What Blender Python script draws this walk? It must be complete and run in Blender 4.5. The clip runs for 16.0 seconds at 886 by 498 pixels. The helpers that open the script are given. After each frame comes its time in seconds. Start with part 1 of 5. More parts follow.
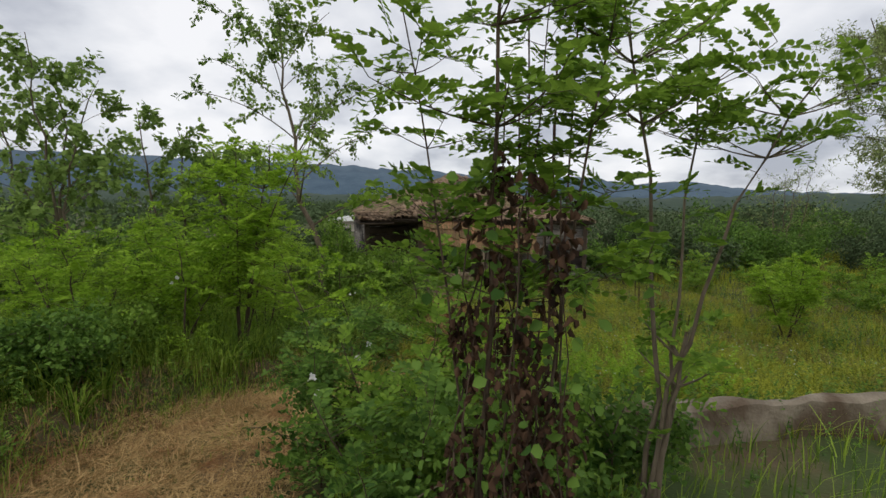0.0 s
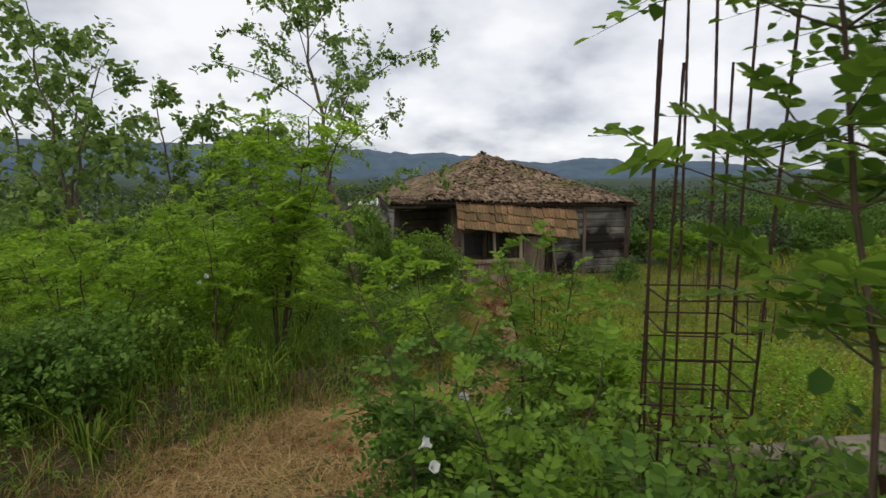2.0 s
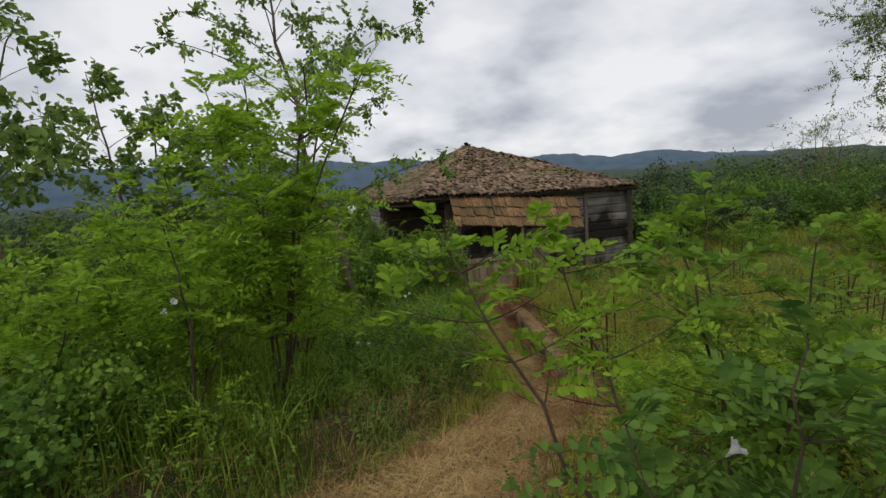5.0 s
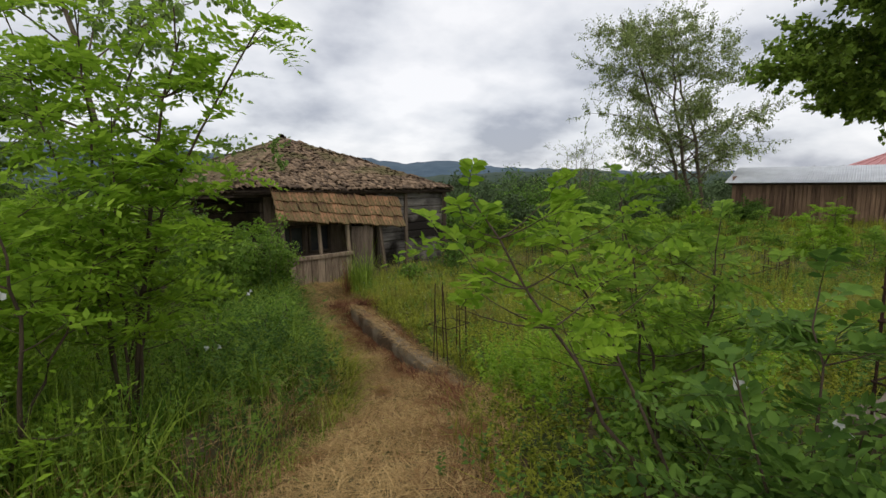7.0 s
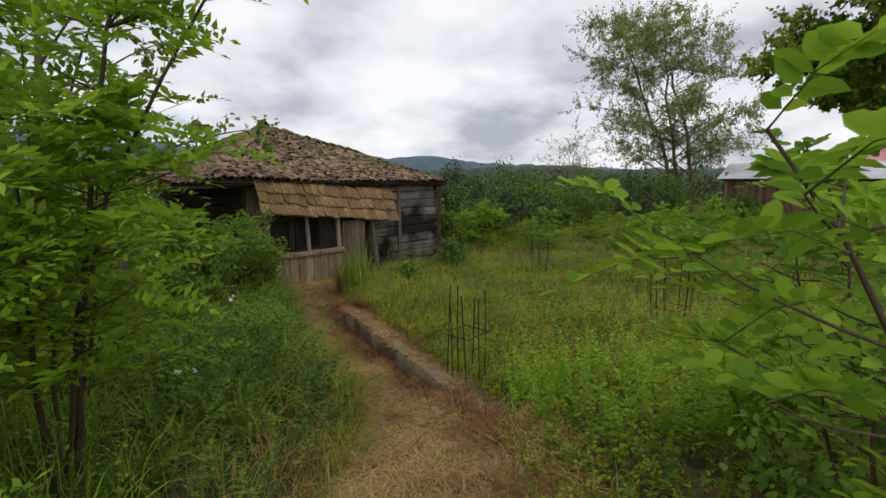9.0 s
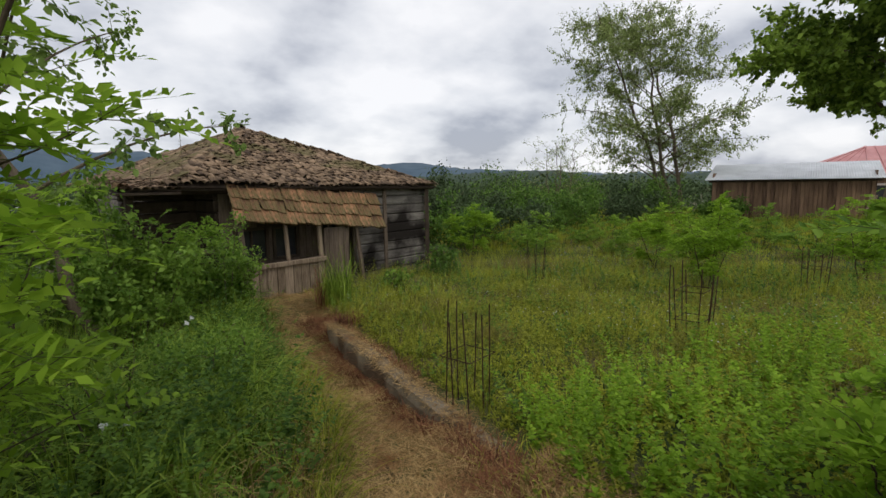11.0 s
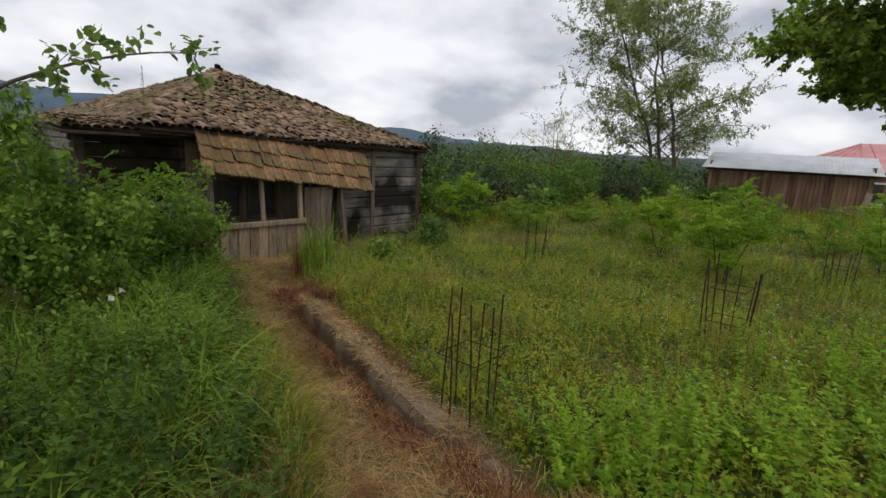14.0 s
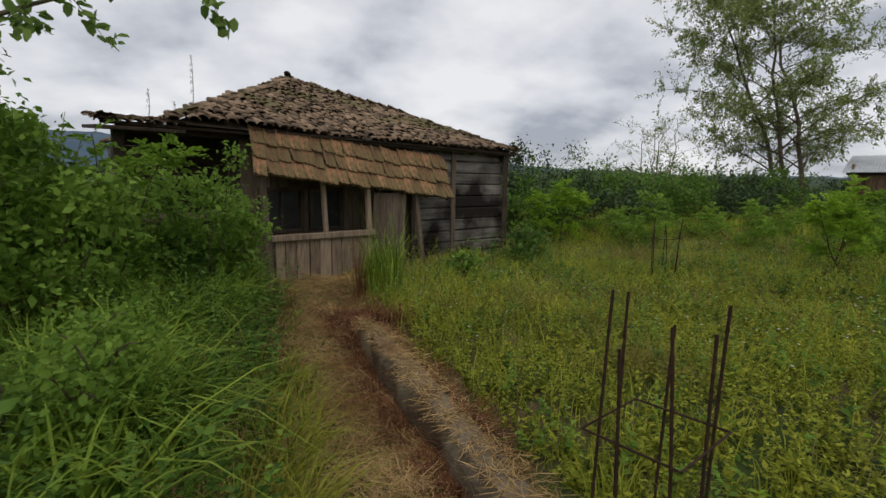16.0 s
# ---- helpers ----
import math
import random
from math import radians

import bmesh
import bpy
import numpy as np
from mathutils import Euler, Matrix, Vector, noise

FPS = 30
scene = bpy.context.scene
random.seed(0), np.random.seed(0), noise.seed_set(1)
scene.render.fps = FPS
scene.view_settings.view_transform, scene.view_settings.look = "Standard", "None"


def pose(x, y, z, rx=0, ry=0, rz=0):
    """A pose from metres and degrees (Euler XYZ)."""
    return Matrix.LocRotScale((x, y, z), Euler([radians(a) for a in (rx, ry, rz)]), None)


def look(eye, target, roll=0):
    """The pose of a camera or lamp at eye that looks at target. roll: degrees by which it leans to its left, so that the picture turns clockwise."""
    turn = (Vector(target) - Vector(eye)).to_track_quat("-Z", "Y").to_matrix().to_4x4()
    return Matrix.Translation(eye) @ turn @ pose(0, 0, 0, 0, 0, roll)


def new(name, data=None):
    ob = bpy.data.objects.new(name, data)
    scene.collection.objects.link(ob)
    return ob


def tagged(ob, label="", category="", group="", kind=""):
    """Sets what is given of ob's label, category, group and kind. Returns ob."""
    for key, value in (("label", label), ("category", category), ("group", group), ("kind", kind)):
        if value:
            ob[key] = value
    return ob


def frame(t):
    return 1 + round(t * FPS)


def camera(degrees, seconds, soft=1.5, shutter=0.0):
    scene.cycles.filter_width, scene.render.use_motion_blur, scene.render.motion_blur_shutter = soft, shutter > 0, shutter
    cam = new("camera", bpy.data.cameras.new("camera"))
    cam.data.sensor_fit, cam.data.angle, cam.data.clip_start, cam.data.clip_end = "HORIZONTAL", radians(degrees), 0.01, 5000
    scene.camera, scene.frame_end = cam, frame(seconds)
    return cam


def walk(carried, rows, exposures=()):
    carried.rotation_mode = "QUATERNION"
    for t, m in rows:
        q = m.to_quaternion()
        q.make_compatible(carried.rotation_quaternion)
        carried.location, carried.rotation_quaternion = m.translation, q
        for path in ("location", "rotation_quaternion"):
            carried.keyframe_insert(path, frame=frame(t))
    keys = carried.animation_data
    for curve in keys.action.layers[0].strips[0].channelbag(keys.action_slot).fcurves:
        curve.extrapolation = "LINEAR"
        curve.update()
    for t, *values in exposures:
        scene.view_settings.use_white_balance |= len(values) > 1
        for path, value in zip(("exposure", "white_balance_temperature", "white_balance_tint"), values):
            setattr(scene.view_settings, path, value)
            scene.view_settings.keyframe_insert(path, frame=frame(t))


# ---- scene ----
cam = camera(84.3, 16.0, 1.5, 0.1)
PATH = [
    (0, (0.101, 0.039, 1.474), (0.126, 2.029, 1.276), 0.85),
    (0.5, (0.123, 0.332, 1.471), (0.121, 2.315, 1.213), 1.39),
    (1, (-0.0, 0.582, 1.426), (-0.043, 2.559, 1.129), 1.7),
    (1.5, (-0.345, 0.805, 1.45), (-0.317, 2.785, 1.167), 0.95),
    (2, (-0.494, 0.998, 1.431), (-0.527, 2.98, 1.165), 0.12),
    (2.5, (-0.68, 1.428, 1.283), (-0.928, 3.396, 1.028), -0.51),
    (3, (-0.874, 1.683, 1.258), (-1.133, 3.651, 1.009), -0.23),
    (3.5, (-1.054, 1.802, 1.292), (-1.131, 3.783, 1.027), 0.63),
    (4, (-1.118, 1.946, 1.304), (-1.161, 3.927, 1.036), -0.5),
    (4.2, (-1.12, 2.048, 1.276), (-1.146, 4.03, 1.014), -1.26),
    (6.3, (-1.635, 2.565, 1.1), (-1.182, 4.497, 0.852), -4.11),
    (6.5, (-1.724, 2.574, 1.096), (-1.161, 4.476, 0.842), -2.81),
    (7, (-1.913, 2.654, 1.059), (-1.036, 4.43, 0.784), -0.66),
    (7.5, (-1.896, 2.928, 1.027), (-1.002, 4.686, 0.693), 0.6),
    (8, (-1.786, 3.219, 1.06), (-0.961, 5.011, 0.731), -0.42),
    (8.5, (-1.841, 3.419, 0.978), (-0.949, 5.186, 0.69), -0.71),
    (9, (-1.861, 3.615, 0.96), (-0.922, 5.357, 0.666), -0.25),
    (9.2, (-1.799, 3.712, 0.951), (-0.888, 5.468, 0.655), -0.45),
    (11.3, (-1.593, 4.434, 0.864), (-0.593, 6.146, 0.596), -0.95),
    (11.5, (-1.589, 4.513, 0.853), (-0.596, 6.227, 0.579), -0.68),
    (12, (-1.598, 4.714, 0.789), (-0.56, 6.395, 0.477), 0.99),
    (12.5, (-1.66, 4.869, 0.869), (-0.471, 6.443, 0.539), 1.95),
    (13, (-1.634, 4.886, 0.868), (-0.387, 6.415, 0.543), 1.67),
    (13.5, (-1.469, 5.029, 0.831), (-0.308, 6.622, 0.493), 1.64),
    (14, (-1.288, 5.246, 0.77), (-0.24, 6.904, 0.379), 3.25),
    (14.5, (-1.183, 5.565, 0.627), (-0.238, 7.28, 0.22), 4.19),
    (15, (-0.949, 5.984, 0.416), (-0.159, 7.773, -0.002), 3.08),
    (15.5, (-0.756, 6.456, 0.323), (-0.124, 8.321, -0.028), 1.59),
    (16, (-0.518, 6.904, 0.141), (0.24, 8.733, -0.142), 0.86),
]
walk(cam, [(t, look(eye, target, roll)) for t, eye, target, roll in PATH], [(0.0, 0.28), (1.5, 0.33), (2.5, 0.28), (3.5, 0.1), (4.2, 0.12), (6.5, 0.24), (8.0, 0.4), (9.0, 0.32), (12.5, 0.3), (14.5, 0.3), (16.0, 0.1)])

# ---------------------------------------------------------------- sky and light
world = bpy.data.worlds.new("overcast")
scene.world = world
world.use_nodes = True
wn, wl = world.node_tree.nodes, world.node_tree.links
wn.clear()
SUN_EL, SUN_AZ = radians(38), radians(200)
w_out = wn.new("ShaderNodeOutputWorld")
w_bg = wn.new("ShaderNodeBackground")
w_sky = wn.new("ShaderNodeTexSky")
w_sky.sky_type, w_sky.sun_disc = "NISHITA", False
w_sky.sun_elevation, w_sky.sun_rotation = SUN_EL, SUN_AZ
w_dim = wn.new("ShaderNodeMix")
w_dim.data_type, w_dim.blend_type = "RGBA", "MULTIPLY"
w_dim.inputs["Factor"].default_value = 1.0
w_dim.inputs["B"].default_value = (0.1, 0.1, 0.1, 1)
wl.new(w_sky.outputs["Color"], w_dim.inputs["A"])
w_co = wn.new("ShaderNodeTexCoord")
w_sep = wn.new("ShaderNodeSeparateXYZ")
wl.new(w_co.outputs["Generated"], w_sep.inputs[0])


def w_math(op, a, b=None):
    n = wn.new("ShaderNodeMath")
    n.operation = op
    for i, v in enumerate((a, b)):
        if v is None:
            continue
        if isinstance(v, (int, float)):
            n.inputs[i].default_value = v
        else:
            wl.new(v, n.inputs[i])
    return n.outputs[0]


# clouds lie on a flat layer: divide the direction by its height
w_h = w_math("ADD", w_math("MAXIMUM", w_sep.outputs["Z"], 0.0), 0.36)
w_u = w_math("DIVIDE", w_sep.outputs["X"], w_h)
w_v = w_math("DIVIDE", w_sep.outputs["Y"], w_h)
w_vec = wn.new("ShaderNodeCombineXYZ")
wl.new(w_u, w_vec.inputs["X"])
wl.new(w_v, w_vec.inputs["Y"])
w_n1 = wn.new("ShaderNodeTexNoise")
w_n1.inputs["Scale"].default_value = 1.9
w_n1.inputs["Detail"].default_value = 7
w_n1.inputs["Roughness"].default_value = 0.5
w_n1.inputs["Distortion"].default_value = 0.0
wl.new(w_vec.outputs[0], w_n1.inputs["Vector"])
w_ramp = wn.new("ShaderNodeValToRGB")
w_ramp.color_ramp.elements[0].position, w_ramp.color_ramp.elements[0].color = 0.34, (0.35, 0.37, 0.43, 1)
w_ramp.color_ramp.elements[1].position, w_ramp.color_ramp.elements[1].color = 0.6, (0.79, 0.79, 0.81, 1)
w_mid = w_ramp.color_ramp.elements.new(0.475)
w_mid.color = (0.62, 0.635, 0.675, 1)
wl.new(w_n1.outputs["Fac"], w_ramp.inputs["Fac"])
w_mix = wn.new("ShaderNodeMix")
w_mix.data_type = "RGBA"
w_mix.inputs["Factor"].default_value = 0.94
wl.new(w_dim.outputs["Result"], w_mix.inputs["A"])
wl.new(w_ramp.outputs["Color"], w_mix.inputs["B"])
wl.new(w_mix.outputs["Result"], w_bg.inputs["Color"])
w_bg.inputs["Strength"].default_value = 1.0
wl.new(w_bg.outputs[0], w_out.inputs["Surface"])

sun = new("sun", bpy.data.lights.new("sun", "SUN"))
sun.data.energy, sun.data.angle, sun.data.color = 0.9, radians(25), (1.0, 0.96, 0.9)
sun.matrix_world = look((0, 0, 30), (0.62 * 10, 0.49 * 20, 30 - 14))


# ---------------------------------------------------------------- materials
def material(name, dark, light, scale=6.0, rough=0.85, bump=0.3, fine=8.0, pieces=0.0, thin=0.0, stain=None, stain_scale=0.8, stain_from=0.46, metal=0.0, stretch=(1, 1, 1), island=False):
    """Two scales of noise between two colours; pieces: how far single pieces differ; thin: light let through, for leaves."""
    m = bpy.data.materials.new(name)
    m.use_nodes = True
    n, l = m.node_tree.nodes, m.node_tree.links
    b = n["Principled BSDF"]
    b.inputs["Roughness"].default_value = rough
    b.inputs["Metallic"].default_value = metal
    b.inputs["Specular IOR Level"].default_value = 0.12 if thin else 0.25
    co = n.new("ShaderNodeTexCoord")
    mp = n.new("ShaderNodeMapping")
    mp.inputs["Scale"].default_value = stretch
    l.new(co.outputs["Object"], mp.inputs["Vector"])
    n1 = n.new("ShaderNodeTexNoise")
    n1.inputs["Scale"].default_value, n1.inputs["Detail"].default_value = scale, 5
    l.new(mp.outputs[0], n1.inputs["Vector"])
    n2 = n.new("ShaderNodeTexNoise")
    n2.inputs["Scale"].default_value, n2.inputs["Detail"].default_value = scale * fine, 3
    l.new(mp.outputs[0], n2.inputs["Vector"])
    add = n.new("ShaderNodeMath")
    add.operation = "MULTIPLY_ADD"
    l.new(n2.outputs["Fac"], add.inputs[0])
    add.inputs[1].default_value = 0.5
    half = n.new("ShaderNodeMath")
    half.operation = "MULTIPLY_ADD"
    half.inputs[1].default_value, half.inputs[2].default_value = 1.4, -0.45
    l.new(n1.outputs["Fac"], half.inputs[0])
    l.new(half.outputs[0], add.inputs[2])
    fac = add.outputs[0]
    if pieces:
        if island:
            rnd = n.new("ShaderNodeNewGeometry").outputs["Random Per Island"]
        else:
            rnd = n.new("ShaderNodeObjectInfo").outputs["Random"]
        pm = n.new("ShaderNodeMath")
        pm.operation = "MULTIPLY_ADD"
        pm.inputs[1].default_value = pieces
        l.new(rnd, pm.inputs[0])
        sub = n.new("ShaderNodeMath")
        sub.operation = "SUBTRACT"
        sub.inputs[1].default_value = pieces / 2
        l.new(fac, sub.inputs[0])
        l.new(sub.outputs[0], pm.inputs[2])
        fac = pm.outputs[0]
    ramp = n.new("ShaderNodeMix")
    ramp.data_type, ramp.clamp_factor = "RGBA", True
    ramp.inputs["A"].default_value, ramp.inputs["B"].default_value = (*dark, 1), (*light, 1)
    l.new(fac, ramp.inputs["Factor"])
    col = ramp.outputs["Result"]
    if stain:
        n3 = n.new("ShaderNodeTexNoise")
        n3.inputs["Scale"].default_value, n3.inputs["Detail"].default_value = stain_scale, 4
        l.new(co.outputs["Object"], n3.inputs["Vector"])
        cr = n.new("ShaderNodeMapRange")
        cr.inputs["From Min"].default_value, cr.inputs["From Max"].default_value = stain_from, stain_from + 0.16
        l.new(n3.outputs["Fac"], cr.inputs["Value"])
        sm = n.new("ShaderNodeMix")
        sm.data_type = "RGBA"
        sm.inputs["B"].default_value = (*stain, 1)
        l.new(cr.outputs["Result"], sm.inputs["Factor"])
        l.new(col, sm.inputs["A"])
        col = sm.outputs["Result"]
    l.new(col, b.inputs["Base Color"])
    if bump:
        bp = n.new("ShaderNodeBump")
        bp.inputs["Strength"].default_value, bp.inputs["Distance"].default_value = bump, 0.02
        l.new(n2.outputs["Fac"], bp.inputs["Height"])
        l.new(bp.outputs[0], b.inputs["Normal"])
    if thin:
        tr = n.new("ShaderNodeBsdfTranslucent")
        l.new(col, tr.inputs["Color"])
        mx = n.new("ShaderNodeMixShader")
        mx.inputs[0].default_value = thin
        l.new(b.outputs[0], mx.inputs[1])
        l.new(tr.outputs[0], mx.inputs[2])
        l.new(mx.outputs[0], n["Material Output"].inputs["Surface"])
    return m


def leafy(name, dark, light, thin=0.4, rough=0.55, pieces=0.75, **kw):
    return material(name, dark, light, scale=0.9, rough=rough, bump=0, pieces=pieces, thin=thin, island=True, **kw)


M_soil = material("damp_soil", (0.07, 0.05, 0.03), (0.17, 0.12, 0.07), 2.5, 0.95, 0.8, 10, stain=(0.05, 0.075, 0.02), stain_scale=0.9, stain_from=0.36)
M_straw = material("dry_straw", (0.21, 0.125, 0.046), (0.66, 0.455, 0.205), 1.2, 0.8, 0, pieces=0.9, thin=0.15, island=True, stain=(0.26, 0.13, 0.055), stain_scale=2.4, stain_from=0.53)
M_deadleaf = material("dead_leaf", (0.07, 0.03, 0.016), (0.27, 0.115, 0.06), 3, 0.85, 0, pieces=0.9, thin=0.15, island=True)
M_vine = material("withered_vine", (0.022, 0.014, 0.01), (0.11, 0.062, 0.036), 3, 0.85, 0, pieces=0.9, thin=0.12, island=True)
M_grass = leafy("grass_blade", (0.06, 0.125, 0.012), (0.375, 0.5, 0.07), pieces=1.1)
M_field = leafy("field_weed", (0.1, 0.137, 0.014), (0.48, 0.495, 0.06), pieces=1.0, stain=(0.2, 0.15, 0.055), stain_scale=0.55, stain_from=0.55)
M_seed = leafy("grass_seedhead", (0.16, 0.14, 0.06), (0.36, 0.31, 0.15), 0.2, 0.8)
M_locust = leafy("locust_leaf", (0.13, 0.25, 0.016), (0.4, 0.59, 0.06), 0.55)
# Darker copy of locust_leaf; backlit and shaded foliage is put into its colour
M_locust_shaded = leafy("shaded_locust_leaf", (0.085, 0.17, 0.02), (0.3, 0.46, 0.06), 0.5)
# Darker copy of weathered_plank with the veranda's shade put into its colour
M_shaded_plank = material("shaded_plank", (0.05, 0.036, 0.026), (0.2, 0.15, 0.11), 5, 0.9, 0.5, 6, pieces=0.5, stretch=(6, 6, 0.6))
M_bush = leafy("bush_leaf", (0.04, 0.095, 0.017), (0.19, 0.32, 0.055), 0.4)
M_herb = leafy("herb_leaf", (0.085, 0.17, 0.022), (0.3, 0.45, 0.075), 0.45)
M_tree = leafy("tree_leaf", (0.085, 0.15, 0.03), (0.33, 0.46, 0.12), 0.55)
M_willow = leafy("willow_leaf", (0.12, 0.165, 0.045), (0.4, 0.48, 0.17), 0.4)
M_lime = leafy("crown_leaf", (0.07, 0.13, 0.02), (0.36, 0.5, 0.08), 0.5)
# Haze over the distant woods is put into this greyer, bluer green
M_woods = leafy("far_wood_leaf", (0.035, 0.062, 0.028), (0.11, 0.155, 0.065), 0.12, 0.8, 0.25)
M_petal = material("white_petal", (0.7, 0.7, 0.68), (0.85, 0.85, 0.83), 4, 0.6, 0, thin=0.4)
M_bark = material("bark", (0.06, 0.045, 0.03), (0.2, 0.16, 0.11), 12, 0.9, 0.6, 4, stretch=(1, 1, 0.3))
M_dark_bark = material("dark_bark", (0.03, 0.022, 0.015), (0.12, 0.085, 0.055), 12, 0.9, 0.6, 4, stretch=(1, 1, 0.3))
M_green_stem = material("green_stem", (0.05, 0.06, 0.02), (0.14, 0.14, 0.05), 10, 0.7, 0.2)
M_rust = material("rusty_steel", (0.02, 0.012, 0.01), (0.085, 0.04, 0.025), 30, 0.8, 0.6)
M_concrete = material("weathered_concrete", (0.11, 0.088, 0.062), (0.31, 0.262, 0.195), 3.5, 0.95, 0.7, 10, stain=(0.1, 0.07, 0.045), stain_scale=2.2)
M_plank = material("weathered_plank", (0.1, 0.068, 0.045), (0.44, 0.335, 0.235), 5, 0.9, 0.5, 6, pieces=0.5, stretch=(6, 6, 0.6))
M_log = material("old_log", (0.05, 0.042, 0.036), (0.31, 0.28, 0.245), 2.2, 0.9, 0.6, 8, pieces=0.3, stretch=(0.5, 3, 6), stain=(0.018, 0.014, 0.011), stain_scale=1.1, stain_from=0.43)
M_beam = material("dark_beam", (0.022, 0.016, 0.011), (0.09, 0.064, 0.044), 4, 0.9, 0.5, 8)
M_tile = material("old_roof_tile", (0.055, 0.038, 0.027), (0.34, 0.235, 0.15), 5, 0.9, 0.6, 8, pieces=0.8, stain=(0.15, 0.125, 0.06), stain_scale=1.1)
M_tile_join = material("old_roof_tile_field", (0.055, 0.038, 0.027), (0.34, 0.235, 0.15), 5, 0.9, 0.6, 8, pieces=0.8, stain=(0.15, 0.125, 0.06), stain_scale=1.1, island=True)
M_awning = material("clay_tile", (0.09, 0.046, 0.028), (0.47, 0.235, 0.125), 6, 0.9, 0.9, 8, pieces=0.9, stain=(0.15, 0.115, 0.05), stain_scale=4.5, stain_from=0.4)
M_glass = material("dusty_glass", (0.02, 0.022, 0.025), (0.05, 0.05, 0.05), 3, 0.15, 0)
M_tin = material("zinc_sheet", (0.45, 0.47, 0.49), (0.68, 0.7, 0.73), 1.2, 0.45, 0.2, 6, metal=0.3)
M_redroof = material("red_sheet_roof", (0.42, 0.18, 0.18), (0.6, 0.32, 0.31), 1.0, 0.6, 0.2, 6)
M_shed = material("shed_board", (0.085, 0.05, 0.032), (0.31, 0.195, 0.12), 3, 0.85, 0.4, 6, pieces=0.6, stretch=(4, 4, 0.4))
M_plaster = material("pale_plaster", (0.5, 0.42, 0.38), (0.72, 0.64, 0.58), 1.0, 0.9, 0.2)
M_sheet = material("grey_sheet", (0.4, 0.4, 0.37), (0.58, 0.58, 0.54), 2, 0.7, 0.2)
# Blue-grey for a wooded hill: distance haze is put into the base colour
M_hill_hazed = material("hazed_hill", (0.045, 0.075, 0.11), (0.095, 0.14, 0.18), 0.012, 1.0, 0, 10)
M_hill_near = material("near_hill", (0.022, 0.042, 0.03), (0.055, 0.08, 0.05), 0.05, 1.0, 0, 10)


# ---------------------------------------------------------------- mesh helpers
def mesh_of(name, verts, quads, mat, smooth=False):
    """A mesh from arrays of vertices and of faces with 3 or 4 corners."""
    me = bpy.data.meshes.new(name)
    verts, quads = np.asarray(verts, np.float32), np.asarray(quads, np.int32)
    k = quads.shape[1]
    me.vertices.add(len(verts))
    me.vertices.foreach_set("co", verts.ravel())
    me.loops.add(quads.size)
    me.loops.foreach_set("vertex_index", quads.ravel())
    me.polygons.add(len(quads))
    me.polygons.foreach_set("loop_start", np.arange(0, quads.size, k, dtype=np.int32))
    me.polygons.foreach_set("loop_total", np.full(len(quads), k, np.int32))
    me.materials.append(mat)
    me.update(calc_edges=True)
    if smooth:
        me.polygons.foreach_set("use_smooth", np.ones(len(quads), bool))
    return me


def link(name, me, parent=None, label="", m=None):
    ob = new(name, me)
    if parent is not None:
        ob.parent = parent
    if m is not None:
        ob.matrix_basis = m
    if label:
        ob["label"] = label
    return ob


def part(name, bm, mat, parent=None, label="", m=None, smooth=False):
    me = bpy.data.meshes.new(name)
    bm.to_mesh(me)
    bm.free()
    me.materials.append(mat)
    if smooth:
        me.polygons.foreach_set("use_smooth", np.ones(len(me.polygons), bool))
    return link(name, me, parent, label, m)


def thing(name, label, category, m=None, group=""):
    return tagged(link(name, None, m=m), label, category, group)


def box(bm, x0, x1, y0, y1, z0, z1, m=None, bevel=0.0):
    g = bmesh.ops.create_cube(bm, size=1)
    vs = g["verts"]
    for v in vs:
        v.co = Vector((x0 + (v.co.x + 0.5) * (x1 - x0), y0 + (v.co.y + 0.5) * (y1 - y0), z0 + (v.co.z + 0.5) * (z1 - z0)))
    if bevel:
        es = list({e for v in vs for e in v.link_edges})
        vs = list({v for f in bmesh.ops.bevel(bm, geom=es, offset=bevel, segments=1, affect="EDGES")["faces"] for v in f.verts})
    if m is not None:
        bmesh.ops.transform(bm, matrix=m, verts=[v for v in vs if v.is_valid])
    return vs


def boxed(name, dims, mat, parent=None, m=None, bevel=0.008, label=""):
    bm = bmesh.new()
    box(bm, *dims, bevel=bevel)
    return part(name, bm, mat, parent, label, m)


rng = np.random.default_rng(7)


def unit(a):
    return a / np.maximum(np.linalg.norm(a, axis=-1, keepdims=True), 1e-9)


def tubes(lines, sides=6):
    """Tapered tubes along polylines [(points, radii)]: verts and quads."""
    vs, fs, base = [], [], 0
    ang = np.arange(sides) * 2 * np.pi / sides
    for pts, rad in lines:
        pts = np.asarray(pts, float)
        d = unit(np.gradient(pts, axis=0))
        ref = np.where(np.abs(d[:, 2:3]) > 0.9, np.array([[1.0, 0, 0]]), np.array([[0, 0, 1.0]]))
        a = unit(np.cross(d, ref))
        b = np.cross(d, a)
        r = np.asarray(rad)[:, None, None]
        ring = pts[:, None] + r * (np.cos(ang)[None, :, None] * a[:, None] + np.sin(ang)[None, :, None] * b[:, None])
        vs.append(ring.reshape(-1, 3))
        n = len(pts)
        i = np.arange(n - 1)[:, None] * sides + np.arange(sides)[None]
        j = np.arange(n - 1)[:, None] * sides + (np.arange(sides)[None] + 1) % sides
        fs.append(np.stack([i, j, j + sides, i + sides], -1).reshape(-1, 4) + base)
        base += n * sides
    return np.concatenate(vs), np.concatenate(fs)


